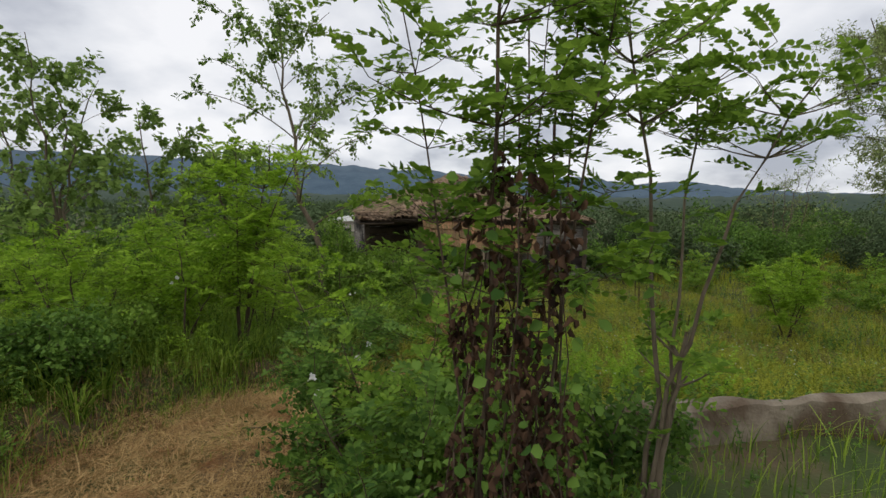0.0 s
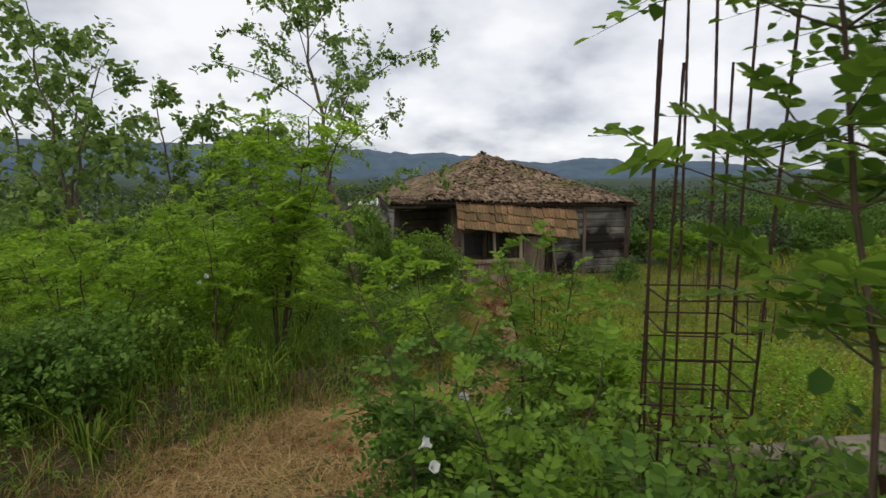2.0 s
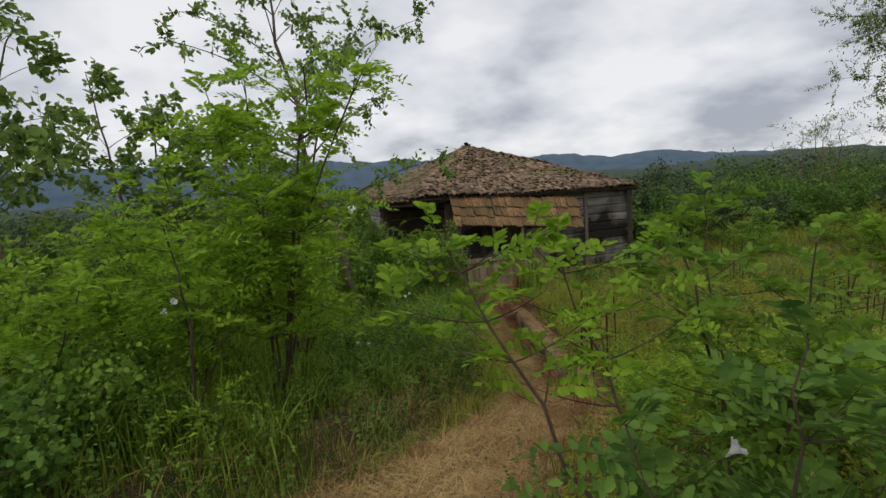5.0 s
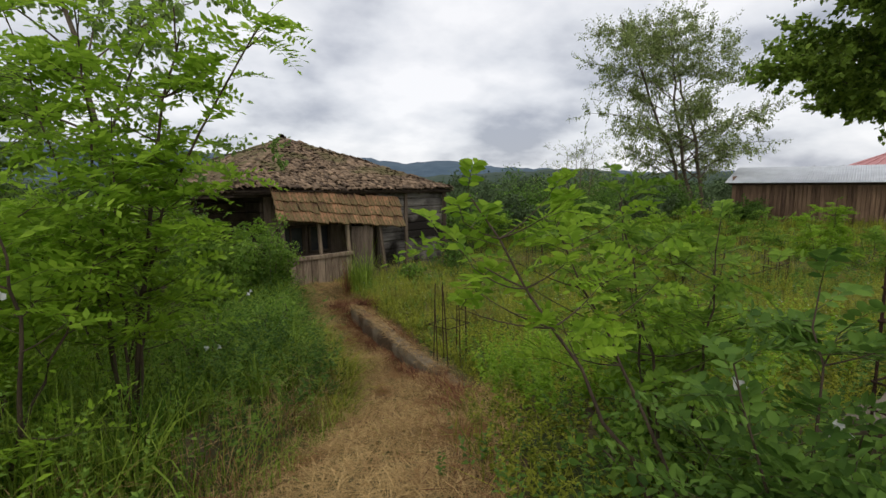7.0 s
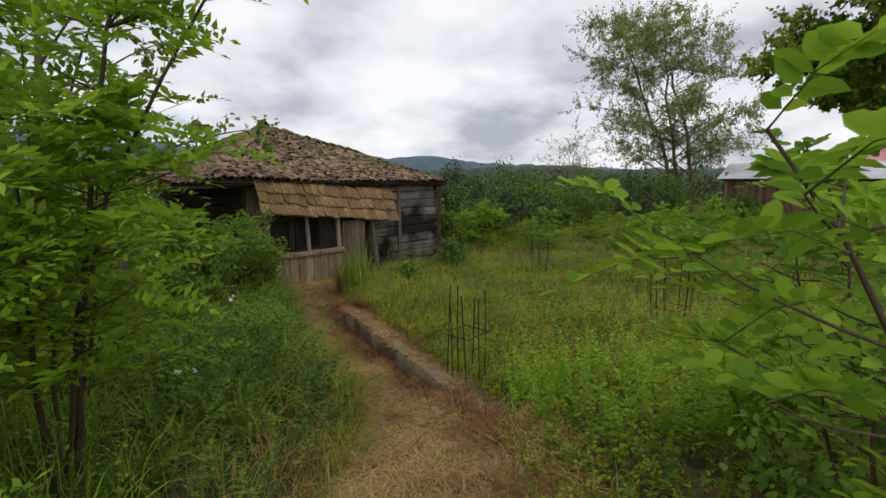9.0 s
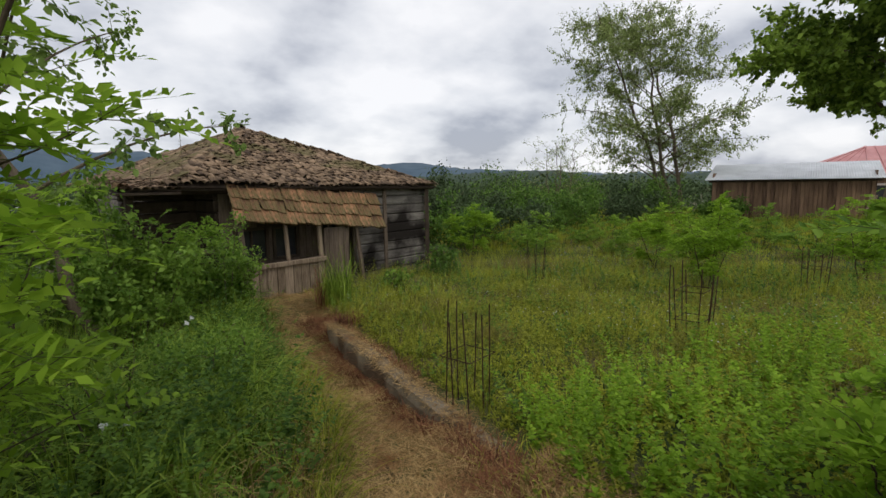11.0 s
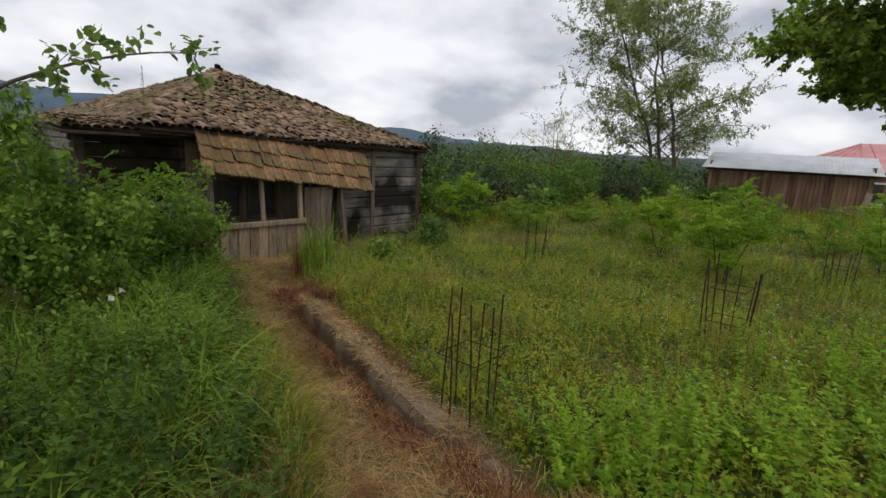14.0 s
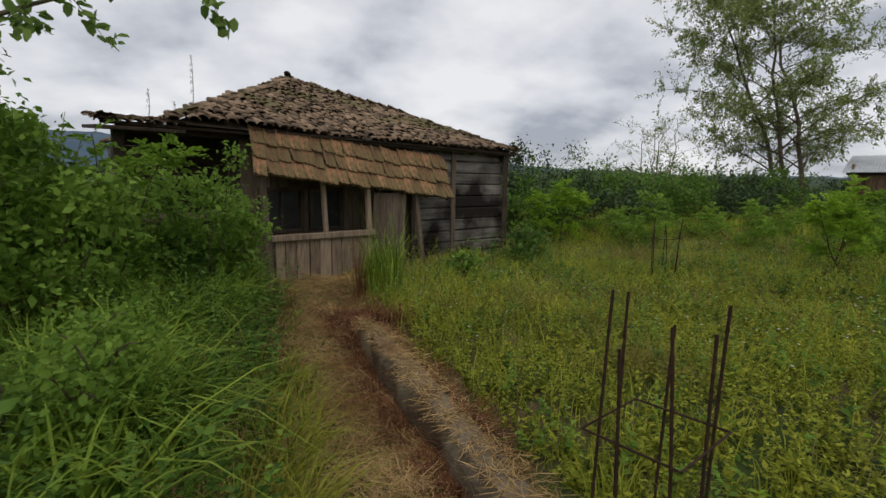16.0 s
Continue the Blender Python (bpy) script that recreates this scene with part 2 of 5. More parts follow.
def leaves(P, D, U, L, W, fold=0.18, small=False):
    """Pointed oval leaves of two folded halves: base points, directions, normals, lengths, widths."""
    P, D, U = (np.asarray(a, float) for a in (P, D, U))
    n = len(P)
    D = unit(D)
    S = unit(np.cross(D, U))
    U = np.cross(S, D)
    L, W = np.broadcast_to(L, n)[:, None], np.broadcast_to(W, n)[:, None]
    up = fold * W * U
    if small:
        v = np.stack([P, P + 0.45 * L * D + 0.5 * W * S + up, P + L * D, P + 0.45 * L * D - 0.5 * W * S + up], 1)
        return v.reshape(-1, 3), np.arange(4 * n).reshape(-1, 4)
    v = np.stack([P, P + 0.3 * L * D + 0.5 * W * S + up, P + 0.72 * L * D + 0.42 * W * S + up, P + L * D,
                  P + 0.72 * L * D - 0.42 * W * S + up, P + 0.3 * L * D - 0.5 * W * S + up], 1)
    f = np.array([[0, 1, 2, 3], [0, 3, 4, 5]])[None] + 6 * np.arange(n)[:, None, None]
    return v.reshape(-1, 3), f.reshape(-1, 4)


def blades(P, H, W, lean, droop, segs=3):
    """Grass blades from base points: heights, widths, sideways lean (vectors) and droop."""
    n = len(P)
    t = np.linspace(0, 1, segs + 1)[None, :, None]
    H, W, droop = (np.broadcast_to(a, n)[:, None, None] for a in (H, W, droop))
    up = np.array([0, 0, 1.0])[None, None]
    ln = np.asarray(lean)[:, None]
    c = P[:, None] + H * (t * up + ln * t ** 1.6) - up * H * droop * t ** 2.4
    side = unit(np.cross(np.asarray(lean) + rng.normal(0, 0.05, (n, 3)), [0, 0, 1.0]))[:, None]
    w = W * (1 - 0.93 * t ** 1.5) * 0.5
    v = np.stack([c - w * side, c + w * side], 2)
    k = 2 * (segs + 1)
    q = np.array([[2 * i, 2 * i + 1, 2 * i + 3, 2 * i + 2] for i in range(segs)])
    f = q[None] + k * np.arange(n)[:, None, None]
    return v.reshape(-1, 3), f.reshape(-1, 4)


def merge(parts):
    vs, fs, b = [], [], 0
    for v, f in parts:
        vs.append(v)
        fs.append(f + b)
        b += len(v)
    return np.concatenate(vs), np.concatenate(fs)


def rand_dirs(n, zlo=-1.0, zhi=1.0):
    z, a = rng.uniform(zlo, zhi, n), rng.uniform(0, 2 * np.pi, n)
    r = np.sqrt(np.maximum(0, 1 - z * z))
    return np.stack([r * np.cos(a), r * np.sin(a), z], 1)


# ---------------------------------------------------------------- the lie of the land
PATH_Y = [-6, 0, 3.5, 5, 6.5, 8, 10, 12, 14, 16]
PATH_X = [-0.6, -1.1, -1.9, -1.45, -0.65, -0.08, 0.12, 0.27, 0.45, 0.6]
PATH_Z = [0.0, -0.14, -0.48, -0.66, -1.1, -1.42, -1.66, -1.6, -1.5, -1.5]
FIELD_Y = [-6, 3, 4, 6, 8, 11, 18, 30, 60]
FIELD_Z = [0.0, -0.2, -0.5, -0.8, -1.15, -1.3, -1.55, -1.7, -4]
WALL_X, WALL_Y0, WALL_Y1, WALL_TOP = 0.65, 7.25, 11.7, -1.29


def smooth(a, b, x):
    t = np.clip((x - a) / (b - a), 0, 1)
    return t * t * (3 - 2 * t)


def path_half(y):
    return np.interp(y, [0, 4, 5.5, 7, 9, 14], [1.15, 0.75, 0.62, 0.52, 0.42, 0.4])


def land(x, y, rough=True):
    x, y = np.asarray(x, float), np.asarray(y, float)
    px, pz, half = np.interp(y, PATH_Y, PATH_X), np.interp(y, PATH_Y, PATH_Z), path_half(y)
    d = x - px
    fz = np.interp(y, FIELD_Y, FIELD_Z)
    by_wall = smooth(6.3, 7.3, y) * (1 - smooth(11.8, 13, y))
    fz = fz + (np.minimum(fz, WALL_TOP - 0.04) - fz) * by_wall * (1 - smooth(0.8, 2.6, x))
    right = np.where((y > 3.9) & (x > 1.1), fz, pz + (fz - pz) * smooth(4.0, 7, y))
    edge = np.interp(y, [6.6, 7.3, 11.7, 12.2], [0.8, 0.1, 0.1, 0.6])
    at_wall = smooth(6.6, 7.2, y) * (1 - smooth(11.8, 12.4, y))
    rim = half + (WALL_X - 0.05 - px - half) * at_wall
    bank = pz + np.interp(y, [0, 5, 8, 12], [0.15, 0.3, 0.55, 0.45]) - 0.03 * np.maximum(0, -x - 4)
    z = pz + (right - pz) * smooth(rim, rim + edge, d) + (bank - pz) * smooth(half, half + 0.7, -d)
    r = np.hypot(x - 5, y - 10)
    z = z - 0.02 * np.clip(r - 35, 0, 400) * smooth(35, 60, r)
    if rough:
        z = z + 0.03 * np.sin(2.3 * x + 1.1 * y) * np.sin(1.7 * y - 0.6 * x) + 0.015 * np.sin(5.1 * x) * np.sin(4.3 * y)
    return z


far = np.geomspace(40, 3000, 26)
gx = np.sort(np.concatenate([-far[::-1] - 12, np.arange(-12, 34, 0.3), far + 34, np.arange(WALL_X - 0.21, WALL_X + 0.2, 0.033)]))
gy = np.concatenate([-far[::-1] - 8, np.arange(-8, 40, 0.3), far + 40])
GX, GY = np.meshgrid(gx, gy)
gv = np.stack([GX, GY, land(GX, GY)], -1).reshape(-1, 3)
nx = len(gx)
gi = (np.arange(len(gy) - 1)[:, None] * nx + np.arange(nx - 1)[None]).ravel()
ground = link("ground", mesh_of("ground", gv, np.stack([gi, gi + 1, gi + nx + 1, gi + nx], 1), M_soil, True))
tagged(ground, "sloping earth under straw, weeds and grass", "ground", kind="structure")


def on_land(x, y):
    return np.stack([x, y, land(x, y)], -1)


# ---------------------------------------------------------------- concrete footings
def rough_wall(name, length, thick, z0, z1, mat, m, label, seed):
    """A cast wall with an uneven top and broken edges."""
    bm = bmesh.new()
    n = max(2, int(length / 0.12))
    ys = np.linspace(-thick / 2, thick / 2, 4)
    nz = 6
    rnd = np.random.default_rng(seed)
    ring = []
    for i in range(n + 1):
        x = length * i / n
        prof = [(ys[0], z0 + (z1 - z0) * k / nz) for k in range(nz)] + [(y, z1) for y in ys] + [(ys[-1], z0 + (z1 - z0) * k / nz) for k in range(nz - 1, -1, -1)]
        row = []
        for k, (y, z) in enumerate(prof):
            p = Vector((x, y, z))
            w = noise.noise(Vector((x * 2.2 + seed, y * 3, z * 3))) * 0.035 + noise.noise(Vector((x * 9 + seed, y * 9, z * 9))) * 0.012
            edge = k in (nz, nz + 3)
            row.append(bm.verts.new((p.x + w * 0.3, p.y + w + (0.02 if y < 0 else -0.02) * edge, p.z + (w * 1.2 - 0.025 * edge if z > z0 else 0) + rnd.normal(0, 0.004))))
        ring.append(row)
    for a, b in zip(ring, ring[1:]):
        for k in range(len(a) - 1):
            bm.faces.new((a[k], b[k], b[k + 1], a[k + 1]))
    bm.faces.new(ring[0])
    bm.faces.new(ring[-1][::-1])
    bmesh.ops.recalc_face_normals(bm, faces=bm.faces)
    ob = part(name, bm, mat, None, "", m)
    return tagged(ob, label, "wall", kind="structure")


rough_wall("wall_west", WALL_Y1 - WALL_Y0, 0.22, -0.75, 0.0, M_concrete, pose(WALL_X, WALL_Y0, WALL_TOP, 0, 0, 90), "low broken concrete footing wall beside the straw path", 3)
rough_wall("wall_south", 7.5, 0.22, -1.0, 0.0, M_concrete, pose(1.0, 3.78, -0.17, 0, 0, 7.5), "stained concrete retaining wall at the edge of the field", 11)


def rebar_cage(x, y, z, size, height, bars, stirrups, seed, label, spread=0.0):
    """Upright ribbed bars of a column start, tied by square stirrups."""
    rnd = np.random.default_rng(seed)
    top = thing("rebar_cage", label, "rebar", pose(x, y, z, 0, 0, rnd.uniform(-15, 25)), "column starts in the field")
    h = size / 2
    for i in range(bars):
        a = i / bars * 4
        k, f = int(a), a % 1
        cx, cy = [(-h + 2 * h * f, -h), (h, -h + 2 * h * f), (h - 2 * h * f, h), (-h, h - 2 * h * f)][k]
        hh = height * rnd.uniform(0.72, 1.0)
        lean = rnd.normal(0, 0.025, 2) + spread * np.array([cx, cy]) / max(h, 0.01)
        bow = rnd.normal(0, 0.012, 2)
        t = np.linspace(0, 1, 40)
        pts = np.stack([cx + lean[0] * hh * t + bow[0] * np.sin(3.1 * t), cy + lean[1] * hh * t + bow[1] * np.sin(3.1 * t), -0.25 + (hh + 0.25) * t], 1)
        rad = np.where(np.arange(40) % 2, 0.0062, 0.0075)
        v, q = tubes([(pts, rad)], 6)
        link("bar", mesh_of("bar", v, q, M_rust, True), top)
    for zz in stirrups:
        e = h + 0.012
        sq = np.array([[-e, -e, zz], [e, -e, zz + 0.012], [e, e, zz], [-e, e, zz - 0.01], [-e, -e, zz]])
        pts = np.concatenate([np.linspace(a, b, 4, endpoint=False) for a, b in zip(sq, sq[1:])] + [sq[-1:]])
        v, q = tubes([(pts, np.full(len(pts), 0.005))], 5)
        link("stirrup", mesh_of("stirrup", v, q, M_rust, True), top)
    return top


rebar_cage(0.9, 8.2, WALL_TOP, 0.36, 1.1, 7, [0.5], 21, "rusty rebar rods standing in a broken concrete footing")
rebar_cage(5.45, 12.45, -1.3, 0.3, 0.95, 6, [0.6], 22, "rusty rebar rods standing among tall weeds", 0.05)
rebar_cage(3.9, 7.8, -1.15, 0.3, 1.05, 8, [0.35, 0.7], 23, "bundle of rusty rebar rods standing among weeds", 0.08)
rebar_cage(8.5, 8.45, -1.25, 0.3, 0.95, 7, [0.5], 24, "rusty rebar rods half hidden by weeds", 0.05)
rebar_cage(0.72, 3.38, -0.2, 0.38, 2.95, 8, [0.3, 0.42, 0.55, 0.68, 0.82, 0.95, 1.1], 25, "tall rusty rebar column cage with square stirrups")

# ---------------------------------------------------------------- the old house
HX, HY, HROT = -0.41, 15.55, 18
house = thing("old_house", "derelict timber house with a sagging mossy tile roof", "house", pose(HX, HY, 0, 0, 0, HROT))
GROUND = -1.75
EAVE = [(-1.1, -0.35, 0.93), (6.22, -0.35, 0.8), (6.22, 7.7, 0.82), (-1.1, 7.7, 0.92)]
APEX = (2.36, 3.7, 2.48)


def log_wall(name, x0, x1, y, z0, z1, n, mat, thick=0.16, seed=0, along_y=None):
    wall = link(name, None, house)
    rnd = np.random.default_rng(seed)
    hgt = (z1 - z0) / n
    for i in range(n):
        bm = bmesh.new()
        a, b = z0 + i * hgt + 0.006, z0 + (i + 1) * hgt - 0.006
        o = rnd.normal(0, 0.008)
        if along_y is None:
            box(bm, x0 + rnd.uniform(-0.02, 0.02), x1 + rnd.uniform(-0.02, 0.02), y - thick / 2 + o, y + thick / 2 + o, a, b, bevel=0.025)
        else:
            box(bm, x0 - thick / 2 + o, x0 + thick / 2 + o, along_y[0], along_y[1], a, b, bevel=0.025)
        part("log", bm, mat, wall)
    return wall


# near-black beam wood on these set-back logs puts the recess's shade into colour
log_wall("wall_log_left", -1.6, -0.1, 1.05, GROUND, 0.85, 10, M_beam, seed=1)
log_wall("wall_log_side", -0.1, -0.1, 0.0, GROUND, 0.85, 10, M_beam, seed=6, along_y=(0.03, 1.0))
bm = bmesh.new()
box(bm, -1.75, -0.1, -0.1, 0.05, -0.52, -0.42, bevel=0.015)
part("open_bay_rail", bm, M_shaded_plank, house)
bm = bmesh.new()
box(bm, -1.8, -1.66, -0.1, 0.05, GROUND, 0.8, bevel=0.015)
part("open_bay_post", bm, M_beam, house)
log_wall("wall_log_right", 3.35, 6.0, 0.0, GROUND, 0.78, 10, M_log, seed=2)
log_wall("wall_log_side", 6.0, 6.0, 0.0, GROUND, 0.78, 10, M_log, seed=3, along_y=(0.1, 7.4))
log_wall("wall_log_side", -0.95, -0.95, 0.0, GROUND, 0.85, 10, M_log, seed=4, along_y=(1.15, 7.4))
log_wall("wall_log_back", -0.95, 6.0, 7.4, GROUND, 0.8, 10, M_log, seed=5)
# notched log ends at the corner
for i in range(10):
    boxed("log_end", (5.93, 6.09, -0.2, -0.085, GROUND + 0.02 + i * 0.253, GROUND + 0.2 + i * 0.253), M_log, house, bevel=0.02)
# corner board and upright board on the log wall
boxed("board", (4.34, 4.46, -0.13, -0.085, -1.6, 0.75), M_shaded_plank, house)
boxed("corner_post", (5.86, 6.02, -0.24, -0.21, -1.7, 0.72), M_beam, house)

# wall behind the veranda: upright planks with two windows and a doorway
rnd = np.random.default_rng(5)
vw = link("wall_plank_veranda", None, house)
x = -0.1
while x < 3.34:
    w = min(rnd.uniform(0.13, 0.2), 3.35 - x)
    mid = x + w / 2
    spans = [(GROUND, 0.8)]
    if 0.2 < mid < 0.92 or 1.1 < mid < 1.68:
        spans = [(GROUND, -0.78), (-0.08, 0.8)]
    elif 2.4 < mid < 2.95:
        spans = [(0.0, 0.8)]
    for a, b in spans:
        boxed("plank", (x + 0.003, x + w - 0.003, -0.03 + rnd.normal(0, 0.004), 0.02, a, b), M_shaded_plank, vw, bevel=0.004)
    x += w
for x0, x1 in ((0.2, 0.92), (1.1, 1.68)):
    win = link("window", None, house)
    boxed("window_pane", (x0, x1, 0.0, 0.006, -0.78, -0.08), M_glass, win, bevel=0)
    for dims in ((x0 - 0.04, x0 + 0.03, -0.06, 0.03, -0.82, -0.04), (x1 - 0.03, x1 + 0.04, -0.06, 0.03, -0.82, -0.04), (x0 + 0.03, x1 - 0.03, -0.06, 0.03, -0.82, -0.75), (x0 + 0.03, x1 - 0.03, -0.06, 0.03, -0.11, -0.04),
                 ((x0 + x1) / 2 - 0.02, (x0 + x1) / 2 + 0.02, -0.055, 0.025, -0.75, -0.11)):
        boxed("window_frame", dims, M_beam, win, bevel=0.006)
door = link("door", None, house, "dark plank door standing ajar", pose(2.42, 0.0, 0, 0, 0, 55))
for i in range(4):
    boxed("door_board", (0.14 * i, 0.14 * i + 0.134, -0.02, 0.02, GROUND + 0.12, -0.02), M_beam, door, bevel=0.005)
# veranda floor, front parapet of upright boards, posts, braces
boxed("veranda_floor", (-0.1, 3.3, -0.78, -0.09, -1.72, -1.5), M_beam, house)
par = link("parapet", None, house)
x = 0.13
while x < 1.86:
    w = rnd.uniform(0.15, 0.25)
    boxed("parapet_board", (x, min(x + w - 0.013, 1.88), -0.8 + rnd.normal(0, 0.004), -0.772, -1.52 + rnd.normal(0, 0.015), -0.86), M_plank, par, bevel=0.004, m=pose(0, 0, 0, 0, rnd.normal(0, 0.15), 0))
    x += w
boxed("parapet_rail", (0.06, 1.94, -0.86, -0.74, -0.86, -0.76), M_plank, par, bevel=0.012, label="pale weathered hand rail")
boxed("parapet_sill", (0.08, 1.95, -0.84, -0.75, -1.62, -1.52), M_beam, par, bevel=0.012)
x = 1.93
while x < 2.5:
    w = rnd.uniform(0.12, 0.17)
    boxed("front_board", (x, x + w - 0.006, -0.78, -0.755, -1.6, -0.12), M_shaded_plank, house, bevel=0.004)
    x += w


def post(x0, x1, y, z0, z1, size=0.09, name="post"):
    """A squared post whose head stands aside of its foot."""
    bm = bmesh.new()
    vs = box(bm, -size / 2, size / 2, -size / 2, size / 2, 0, 1, bevel=0.012)
    for v in bm.verts:
        t = v.co.z
        v.co = Vector((v.co.x + x0 + (x1 - x0) * t, v.co.y + y, z0 + (z1 - z0) * t))
    return part(name, bm, M_shaded_plank if size > 0.086 else M_plank, house)


post(0.08, -0.03, -0.74, -1.7, 0.22)
post(1.03, 0.98, -0.72, -0.78, 0.06, 0.075)
post(1.9, 1.82, -0.74, -1.6, -0.02, 0.085)
post(3.1, 2.88, -0.74, -1.7, -0.13, 0.09, "slanting_post")
post(2.52, 2.62, -0.74, -1.6, -0.1, 0.07)
post(3.3, 3.28, -0.1, -1.7, 0.6, 0.1)

# beams under the awning's lower and upper edge, and its rafters
AW = [(-0.05, -0.3, 0.87), (3.92, -0.3, 0.56), (3.66, -0.86, -0.24), (-0.18, -0.86, 0.19)]


def awning_at(u, v):
    a, b, c, d = (Vector(p) for p in AW)
    return (a.lerp(b, u)).lerp(d.lerp(c, u), v)


def beam(p, q, w, h, mat, name, parent=house):
    p, q = Vector(p), Vector(q)
    bm = bmesh.new()
    box(bm, 0, (q - p).length, -w / 2, w / 2, -h / 2, h / 2, bevel=0.01)
    d = (q - p).normalized()
    m = Matrix.Translation(p) @ d.to_track_quat("X", "Z").to_matrix().to_4x4()
    return part(name, bm, mat, parent, "", m)


awning = link("awning", None, house, "low sagging awning of three courses of mossy orange-brown clay tiles")
beam(awning_at(0.0, 0.8) - Vector((0, 0, 0.1)), awning_at(1.0, 0.8) - Vector((0, 0, 0.1)), 0.07, 0.07, M_beam, "awning_beam", awning)
for i in range(8):
    u = 0.02 + i * 0.137
    beam(awning_at(u, -0.02) - Vector((0, 0, 0.045)), awning_at(u, 0.985) - Vector((0, 0, 0.045)), 0.05, 0.06, M_beam, "awning_rafter", awning)
for k in range(4):
    beam(awning_at(0, 0.2 + 0.24 * k) - Vector((0, 0, 0.015)), awning_at(1, 0.2 + 0.24 * k) - Vector((0, 0, 0.015)), 0.04, 0.02, M_plank, "awning_batten", awning)

# interlocking tile: a pan with a raised side roll and a middle rib
bm = bmesh.new()
prof = [(0, 0.012), (0.02, 0.03), (0.045, 0.03), (0.06, 0.01), (0.115, 0.008), (0.13, 0.02), (0.145, 0.008), (0.225, 0.008), (0.24, 0.012)]
rows_ = []
for yy, dz in ((0.0, 0.0), (0.31, 0.0)):
    rows_.append([bm.verts.new((px - 0.12, yy, pz + dz)) for px, pz in prof])
low = [bm.verts.new((px - 0.12, 0.31, pz - 0.034)) for px, pz in prof]
for a, b in zip(rows_, rows_[1:]):
    for k in range(len(prof) - 1):
        bm.faces.new((a[k], a[k + 1], b[k + 1], b[k]))
for k in range(len(prof) - 1):
    bm.faces.new((rows_[1][k], rows_[1][k + 1], low[k + 1], low[k]))
me_flat = bpy.data.meshes.new("clay_tile")
bm.to_mesh(me_flat)
bm.free()
me_flat.materials.append(M_awning)
rnd = np.random.default_rng(8)
NCOL = 20
NROW = 3
for r in range(NROW):
    for c in range(NCOL):
        u = (c + 0.5) / NCOL
        p, q = awning_at(u, r / NROW - 0.03), awning_at(u, (r + 1) / NROW)
        ey = (q - p).normalized()
        ex = (awning_at(1, 0.5) - awning_at(0, 0.5)).normalized()
        ez = ex.cross(ey)
        if ez.z < 0:
            ez = -ez
        ey2 = (ey + ez * 0.1).normalized()
        ez2 = (ez - ey * 0.1).normalized()
        m = Matrix((ex, ey2, ez2)).transposed().to_4x4()
        m.translation = p + ez * (0.008 + rnd.uniform(0, 0.01)) + ex * rnd.normal(0, 0.006) + ey * rnd.normal(0, 0.018)
        sc = (awning_at(1, 0.5) - awning_at(0, 0.5)).length / NCOL / 0.232
        link("clay_tile", me_flat, awning, m=m @ pose(0, 0, 0, rnd.normal(0, 1.5), rnd.normal(0, 1.5), rnd.normal(0, 3.0)) @ Matrix.Diagonal((sc, 1.2, 1.15, 1)))

# main roof: deck, rafters, courses of half-round tiles
roof = link("roof", None, house, "hipped roof of mossy half-round clay tiles")
bm = bmesh.new()
ev = [bm.verts.new(Vector(p) - Vector((0, 0, 0.05))) for p in EAVE]
lo = [bm.verts.new(Vector(p) - Vector((0, 0, 0.075))) for p in EAVE]
ap = bm.verts.new(Vector(APEX) - Vector((0, 0, 0.05)))
ap2 = bm.verts.new(Vector(APEX) - Vector((0, 0, 0.15)))
for i in range(4):
    j = (i + 1) % 4
    bm.faces.new((ev[i], ev[j], ap))
    bm.faces.new((lo[j], lo[i], ap2))
    bm.faces.new((lo[i], lo[j], ev[j], ev[i]))
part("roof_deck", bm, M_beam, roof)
for i in range(13):
    x = -0.95 + i * 0.58
    beam((x, -0.24, 0.82 - 0.016 * (x + 2)), (x, 0.25, 1.0 - 0.016 * (x + 2)), 0.07, 0.09, M_beam, "rafter_end", roof)
beam((-1.95, -0.27, 0.83), (6.2, -0.27, 0.71), 0.04, 0.05, M_beam, "eave_board", roof)
beam((-1.75, 0.0, 0.8), (6.05, 0.0, 0.72), 0.14, 0.14, M_beam, "wall_plate", roof)


def half_round(length, r0, r1, segs, thick):
    """A tapered half-round clay tile: hollow below, open ends, real thickness."""
    vs, fs = [], []
    for y, r in ((0.0, r1), (length, r0)):
        for rr in (r, r - thick):
            for k in range(segs + 1):
                a = np.pi * k / segs
                vs.append((rr * np.cos(a), y, rr * np.sin(a) * 0.62))
    s = segs + 1
    for k in range(segs):
        fs.append((k, k + 1, 2 * s + k + 1, 2 * s + k))
        fs.append((s + k + 1, s + k, 3 * s + k, 3 * s + k + 1))
        fs.append((k + 1, k, s + k, s + k + 1))
    return np.array(vs), np.array(fs)


